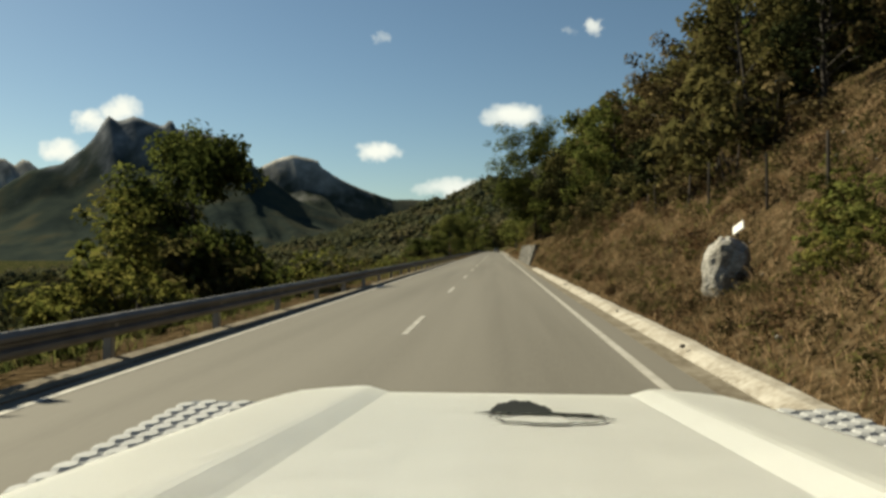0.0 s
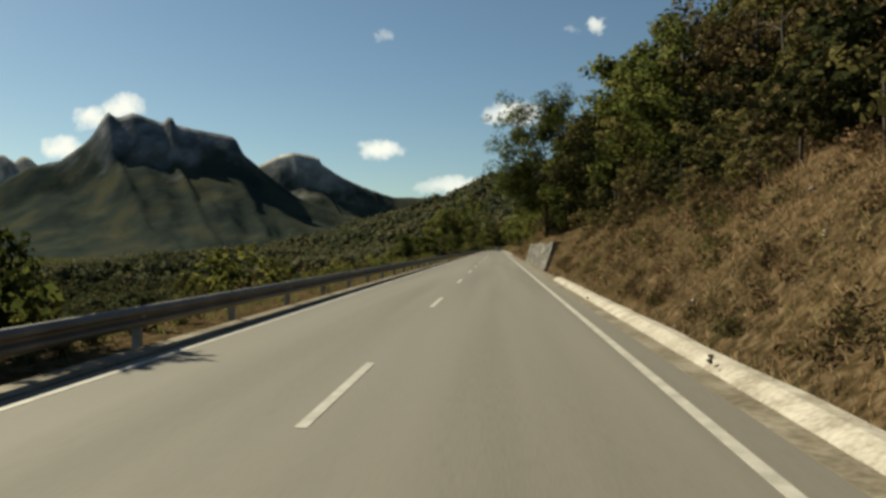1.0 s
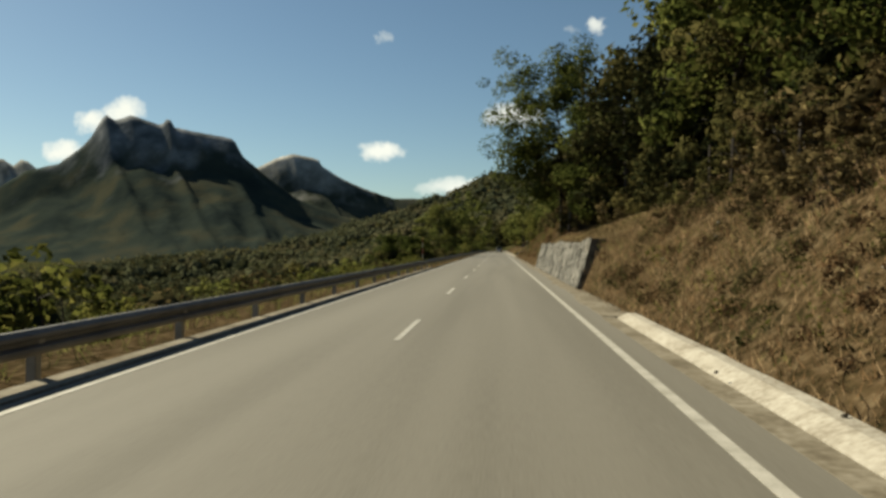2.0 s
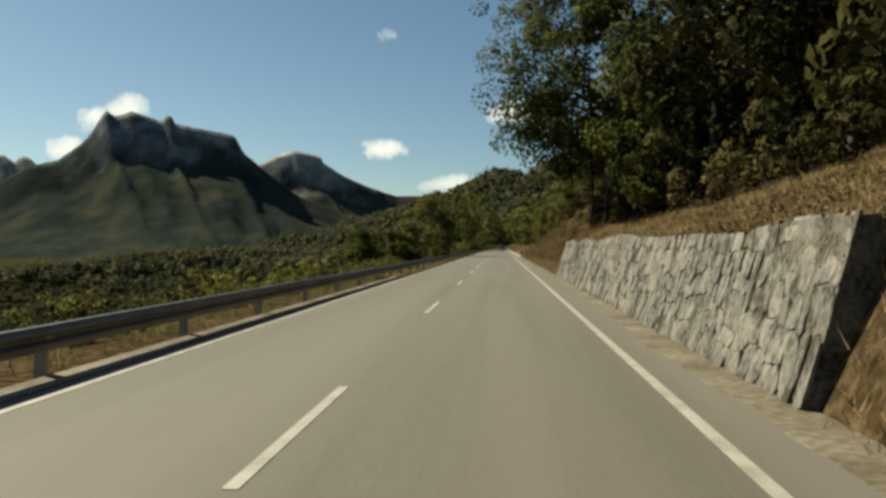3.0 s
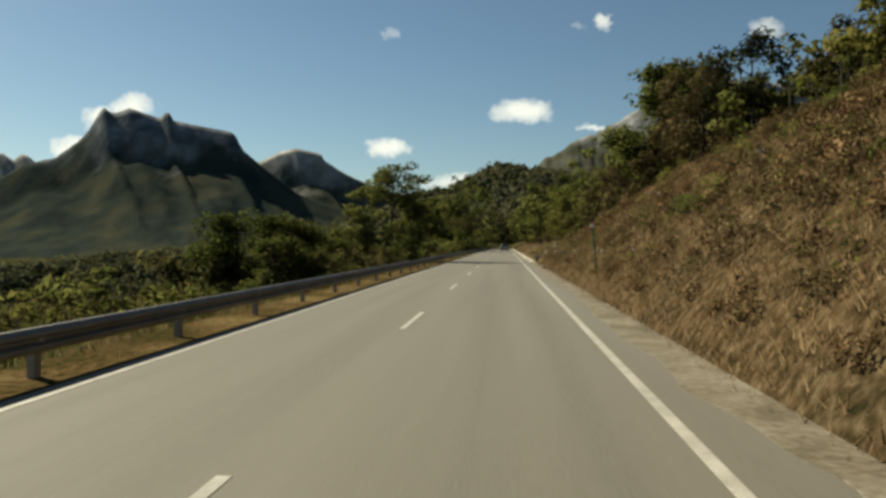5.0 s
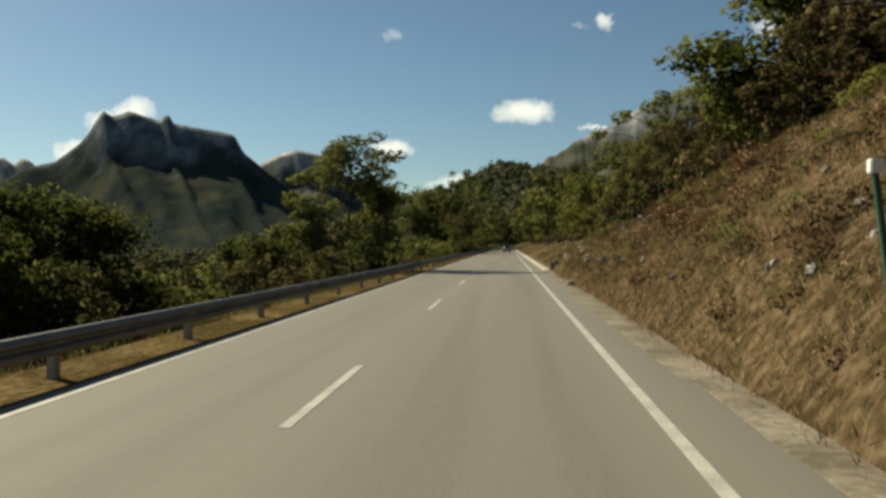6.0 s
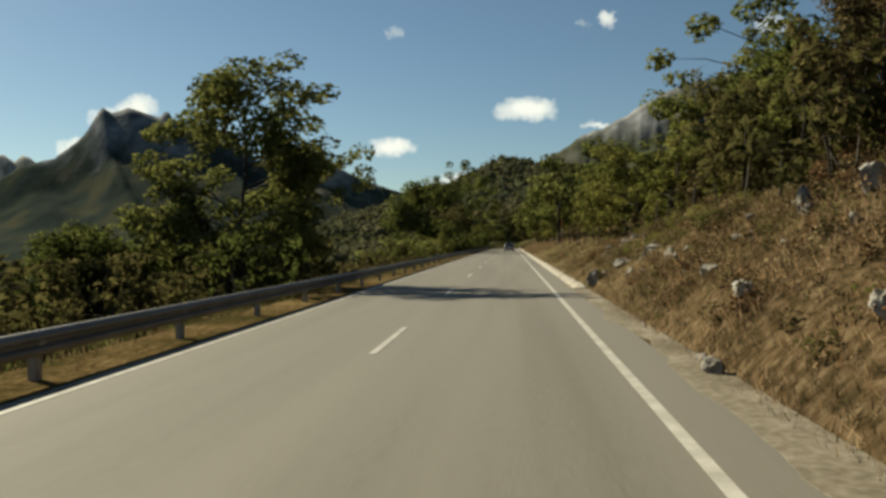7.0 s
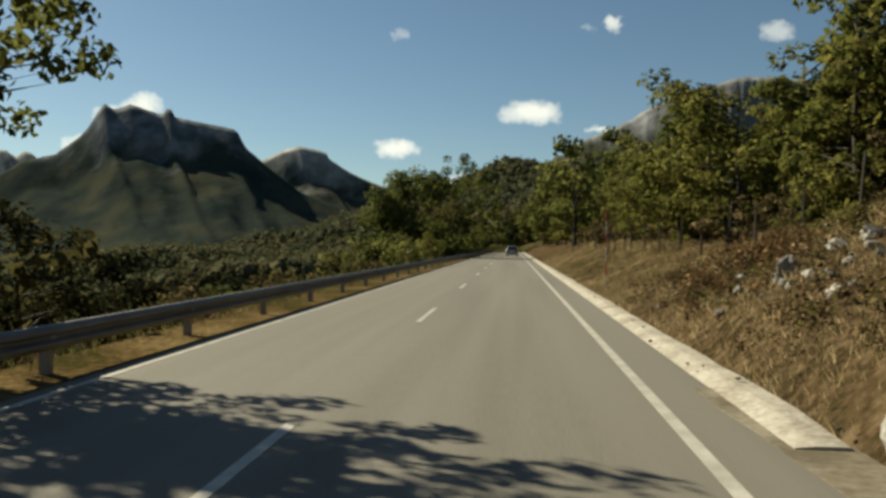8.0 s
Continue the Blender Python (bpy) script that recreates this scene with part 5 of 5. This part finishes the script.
def wheel(parent, x, y, r, w):
    bm = bmesh.new()
    bmesh.ops.create_cone(bm, cap_ends=True, segments=24, radius1=r, radius2=r, depth=w, matrix=Matrix.Rotation(radians(90), 4, "Y"))
    bmesh.ops.bevel(bm, geom=[e for e in bm.edges if len(e.link_faces) == 2 and any(len(f.verts) > 4 for f in e.link_faces)], offset=0.03, segments=2, affect="EDGES")
    wh = new("wheel", bm_mesh("wheel", bm, "rubber", False))
    wh.parent, wh.location = parent, (x, y, r)
    bm = bmesh.new()
    bmesh.ops.create_cone(bm, cap_ends=True, segments=16, radius1=r * 0.6, radius2=r * 0.5, depth=w + 0.03, matrix=Matrix.Rotation(radians(90), 4, "Y"))
    part("rim", bm, "steel", wh)
    return wh


def small_car(x, y):
    car = tagged(new("car"), "silver-grey hatchback on the road ahead", "car")
    car.location = (x, y, 0)

    def ring(yy, zlo, zmid, ztop, wlo, wmid, wtop):
        return [(-wlo, yy, zlo), (wlo, yy, zlo), (wmid, yy, zmid * 0.6 + zlo * 0.4), (wmid, yy, zmid), (wtop, yy, ztop - 0.04), (wtop * 0.85, yy, ztop), (-wtop * 0.85, yy, ztop), (-wtop, yy, ztop - 0.04), (-wmid, yy, zmid), (-wmid, yy, zmid * 0.6 + zlo * 0.4)]
    part("body", hull([ring(-0.02, 0.35, 0.85, 0.95, 0.75, 0.80, 0.74), ring(0.15, 0.22, 0.92, 1.05, 0.78, 0.86, 0.80), ring(1.0, 0.2, 0.94, 1.0, 0.8, 0.87, 0.82), ring(2.6, 0.2, 0.92, 0.98, 0.8, 0.87, 0.82),
                       ring(3.6, 0.22, 0.8, 0.86, 0.78, 0.84, 0.72), ring(3.95, 0.32, 0.6, 0.66, 0.7, 0.74, 0.6)]), "car_grey", car)
    part("cabin", hull([ring(0.12, 0.93, 1.0, 1.06, 0.76, 0.78, 0.74), ring(0.42, 0.93, 1.2, 1.47, 0.78, 0.72, 0.60), ring(1.6, 0.93, 1.2, 1.5, 0.78, 0.73, 0.62), ring(2.9, 0.9, 0.95, 1.0, 0.78, 0.78, 0.7)]), "car_grey", car)
    bm = bmesh.new()
    vs = [bm.verts.new(p) for p in ((-0.62, 0.115, 1.07), (0.62, 0.115, 1.07), (0.50, 0.365, 1.40), (-0.50, 0.365, 1.40))]
    bm.faces.new(vs)
    bmesh.ops.solidify(bm, geom=bm.faces[:], thickness=-0.02)
    part("rear_window", bm, "glass_dark", car)
    for sx in (-1, 1):
        bm = bmesh.new()
        box(bm, sx * 0.70 - 0.09, sx * 0.70 + 0.09, -0.03, 0.06, 0.70, 0.98, 0.02)
        part("tail_lamp", bm, "lamp_red", car)
    bm = bmesh.new()
    box(bm, -0.78, 0.78, -0.10, 0.1, 0.32, 0.58, 0.04)
    part("bumper", bm, "car_grey", car)
    bm = bmesh.new()
    box(bm, -0.26, 0.26, -0.115, -0.10, 0.60, 0.71, 0.004)
    part("number_plate", bm, "white", car, "blank pale plate")
    for yy in (0.65, 3.1):
        for sx in (-1, 1):
            wheel(car, sx * 0.76, yy, 0.30, 0.19)
    return car


small_car(0.0, 274.7)


# ---------------- the bonnet of the vehicle that carries the film camera, where it stands at the start ----------------
def bonnet_vehicle(xc):
    car = tagged(new("off_road_car"), "cream white bonnet and wings of an off-road car with chequer plates", "car")
    car.location = (xc, 0, 0)
    top = lambda y: 1.128 + 0.088 * (2.05 - y)
    ys = [0.62, 0.8, 1.0, 1.2, 1.4, 1.6, 1.8, 1.93, 2.02, 2.06, 2.085, 2.09]
    drop = [0, 0, 0, 0, 0, 0, 0, 0.0, 0.002, 0.010, 0.035, 0.10]
    pinch = [0, 0, 0, 0, 0, 0, 0, 0.012, 0.05, 0.08, 0.10, 0.10]
    bm = bmesh.new()
    rows = []
    for y, dr, pi in zip(ys, drop, pinch):
        k = (2.05 - y) / 1.05
        a, r = 0.290 + 0.012 * k, 0.347 + 0.010 * k
        half = [(0.0, 0.0), (0.15, 0.0), (a, 0.0), (a + 0.012, 0.004), (r - 0.012, 0.013 + 0.003 * k), (r, 0.0145 + 0.003 * k), (r + 0.02, 0.0145 + 0.003 * k), (0.50 - pi, 0.008), (0.54 - pi, -0.002), (0.555 - pi, -0.018), (0.56 - pi, -0.07)]
        pts = [(-s, d) for s, d in half[::-1]] + half[1:]
        rows.append([bm.verts.new((s, y, top(min(y, 2.05)) + d - dr)) for s, d in pts])
    for p, q in zip(rows, rows[1:]):
        for i in range(len(p) - 1):
            bm.faces.new((p[i], p[i + 1], q[i + 1], q[i]))
    bmesh.ops.solidify(bm, geom=bm.faces[:], thickness=0.012)
    bon = part("bonnet", bm, "car_white", car, "cream white bonnet with a recessed middle")
    # sticker: dark hill shape above a thin wavy outline
    bm = bmesh.new()

    def lay(x, y):
        return (x, y, top(y) + 0.0035)
    xs = np.linspace(-0.040, 0.078, 25)
    rag = lambda x: 0.012 * math.sin(x * 190) + 0.008 * math.sin(x * 470 + 1)
    lo = [bm.verts.new(lay(x, 1.595 + 0.6 * rag(x))) for x in xs]
    hi = [bm.verts.new(lay(x, 1.608 + 0.21 * max(0.0, math.cos((x - 0.019) * 25.0)) ** 0.6 + rag(x))) for x in xs]
    for i in range(len(xs) - 1):
        bm.faces.new((lo[i], lo[i + 1], hi[i + 1], hi[i]))
    tail = [bm.verts.new(lay(*p)) for p in ((-0.074, 1.588), (-0.036, 1.600), (-0.036, 1.632), (-0.056, 1.606))]
    bm.faces.new(tail)
    spur = [bm.verts.new(lay(*p)) for p in ((0.076, 1.585), (0.150, 1.572), (0.152, 1.590), (0.078, 1.622))]
    bm.faces.new(spur)
    part("hill_shape", bm, "black", bon, "black hill-shaped vinyl sticker")

    def loop(cx, cy, rx, ry, wx, wy, phase, n=72):
        bm = bmesh.new()
        inner, outer = [], []
        for i in range(n):
            t = 2 * math.pi * i / n
            wob = 1 + 0.05 * math.sin(3 * t + phase) + 0.05 * math.sin(7 * t) + 0.05 * math.sin(13 * t + phase) + 0.03 * math.sin(23 * t)
            x, y = rx * math.cos(t) * wob, ry * math.sin(t) * wob
            outer.append(bm.verts.new(lay(cx + x, cy + y)))
            inner.append(bm.verts.new(lay(cx + x * (1 - wx / rx), cy + y * (1 - wy / ry))))
        for i in range(n):
            j = (i + 1) % n
            bm.faces.new((outer[i], outer[j], inner[j], inner[i]))
        return bm
    part("outline", loop(0.066, 1.530, 0.106, 0.078, 0.005, 0.020, 1), "black", bon, "thin black outline sticker")
    part("small_outline", loop(0.128, 1.574, 0.038, 0.034, 0.005, 0.013, 2, 40), "black", bon, "thin black loop sticker")
    for sx in (-1, 1):
        bm = bmesh.new()
        box(bm, min(sx * 0.57, sx * 0.82), max(sx * 0.57, sx * 0.82), 0.7, 2.07, 0.62, 1.088, 0.03)
        wing = part("wing", bm, "car_white", car)
        bm = bmesh.new()
        box(bm, min(sx * 0.585, sx * 0.80), max(sx * 0.585, sx * 0.81), 0.95, 2.05, 1.0885, 1.094, 0.002)
        pl = part("chequer_plate", bm, "plate_dark", wing, "aluminium chequer plate")
        bm = bmesh.new()
        ring = [(0.026, 0.0), (0.018, 0.022), (0.0, 0.030), (-0.018, 0.022), (-0.026, 0.0), (-0.018, -0.022), (0.0, -0.030), (0.018, -0.022)]
        lows, tops = [bm.verts.new((x, y, 0)) for x, y in ring], [bm.verts.new((x * 0.72, y * 0.72, 0.006)) for x, y in ring]
        bm.faces.new(tops)
        for q in range(8):
            bm.faces.new((lows[q], lows[(q + 1) % 8], tops[(q + 1) % 8], tops[q]))
        pad = bm_mesh("pad", bm, "plate")
        for i in range(16):
            for j in range(5):
                o = new("pad", pad)
                o.parent = pl
                o.location = (sx * (0.614 + 0.043 * j), 0.99 + 0.066 * i + (0.033 if j % 2 else 0), 1.094)
        wheel(car, sx * 0.72, 1.55, 0.38, 0.20)
    bm = bmesh.new()
    box(bm, -0.56, 0.56, 1.95, 2.06, 0.55, 1.02, 0.03)
    part("front_panel", bm, "car_white", car)
    bm = bmesh.new()
    box(bm, -0.40, 0.40, 2.055, 2.085, 0.68, 0.98, 0.01)
    part("grille", bm, "black", car)
    bm = bmesh.new()
    box(bm, -0.84, 0.84, 2.08, 2.22, 0.45, 0.62, 0.03)
    part("bumper", bm, "black", car)
    bm = bmesh.new()
    box(bm, -0.56, 0.56, 0.62, 1.94, 0.45, 0.62, 0.02)
    part("chassis", bm, "black", car)


bonnet_vehicle(-0.19)


# ---------------- low brambles and tussocks on the bank ----------------
def brambles(name, count, material, seed, label, size, zone):
    g = np.random.default_rng(seed)
    x, y = FOOT + g.uniform(0.5, 8.0, count), g.uniform(2, 215, count)
    sel = off_wall(x, y) & (vnoise(x / 2.2, y / 3.5, seed) > zone)
    x, y = x[sel], y[sel]
    c = np.stack([x, y, ground_z(x, y) + 0.08], 1)
    V, F, Nn = leaf_cloud(g, c, g.uniform(0.18, 0.45, len(x)), len(x) * 46, size, 0.6)
    return tagged(new(name, mesh_np(name, V, F, material, normals=Nn)), label, "brambles", kind="stuff")


def scrub(name, count, material, seed, label):
    """Low dense scrub, knee to hip high, in patches."""
    g = np.random.default_rng(seed)
    y = np.concatenate([g.uniform(4, 63, count // 3), g.uniform(100, 180, count - count // 3)])
    d = g.uniform(1.2, 8.0, count)
    x = FOOT + d
    sel = (vnoise(x / 2.5, y / 4, seed) + 0.05 * d > 0.72) & ~((y > 12) & (y < 20) & (d < 3.6))
    x, y = x[sel], y[sel]
    r = g.uniform(0.22, 0.5, len(x))
    c = np.stack([x, y, ground_z(x, y) + r * 0.45], 1)
    V, F, Nn = leaf_cloud(g, c, r, len(x) * 130, 0.045, 0.4)
    return tagged(new(name, mesh_np(name, V, F, material, normals=Nn)), label, "scrub", kind="stuff")


def tufts(name, count, material, seed, label):
    """Low rounded tufts of dead stems and leaves, shin high."""
    g = np.random.default_rng(seed)
    y = np.concatenate([g.uniform(5, 64, count // 2), g.uniform(99, 182, count - count // 2)])
    x = FOOT + 0.35 + 5.2 * g.random(count) ** 1.3
    sel = off_wall(x, y) & (vnoise(x / 1.3, y / 1.7, seed) > 0.36)
    x, y = x[sel], y[sel]
    r = g.uniform(0.10, 0.27, len(x))
    c = np.stack([x, y, ground_z(x, y) + r * 0.5], 1)
    V, F, Nn = leaf_cloud(g, c, r, len(x) * 62, 0.034, 0.5)
    return tagged(new(name, mesh_np(name, V, F, material, normals=Nn)), label, "tufts", kind="stuff")


tufts("tufts", 900, "leaf_rust", 71, "shin-high rusty tufts of dead plants on the bank")
tufts("tufts", 800, "leaf_brown", 72, "shin-high brown tufts on the bank")
tufts("tufts", 520, "leaf_dark", 73, "shin-high dark olive tufts on the bank")
scrub("scrub", 900, "leaf_rust", 65, "knee-high rust-brown dry scrub in patches on the bank")
scrub("scrub", 620, "leaf_brown", 61, "knee-high brown scrub in patches on the bank")
scrub("scrub", 150, "leaf_dark", 64, "knee-high dark scrub in patches on the bank")
scrub("scrub", 150, "leaf", 62, "knee-high green scrub in patches on the bank")
scrub("scrub", 150, "leaf_yellow", 63, "knee-high yellowing scrub in patches on the bank")
brambles("brambles", 2600, "leaf_brown", 51, "low half-dry brown brambles matting the bank", 0.032, 0.45)
brambles("brambles", 1300, "leaf_yellow", 52, "patches of yellow-green brambles on the bank", 0.034, 0.62)
brambles("tussocks", 2400, "straw", 53, "pale dry tussocks on the bank", 0.028, 0.5)
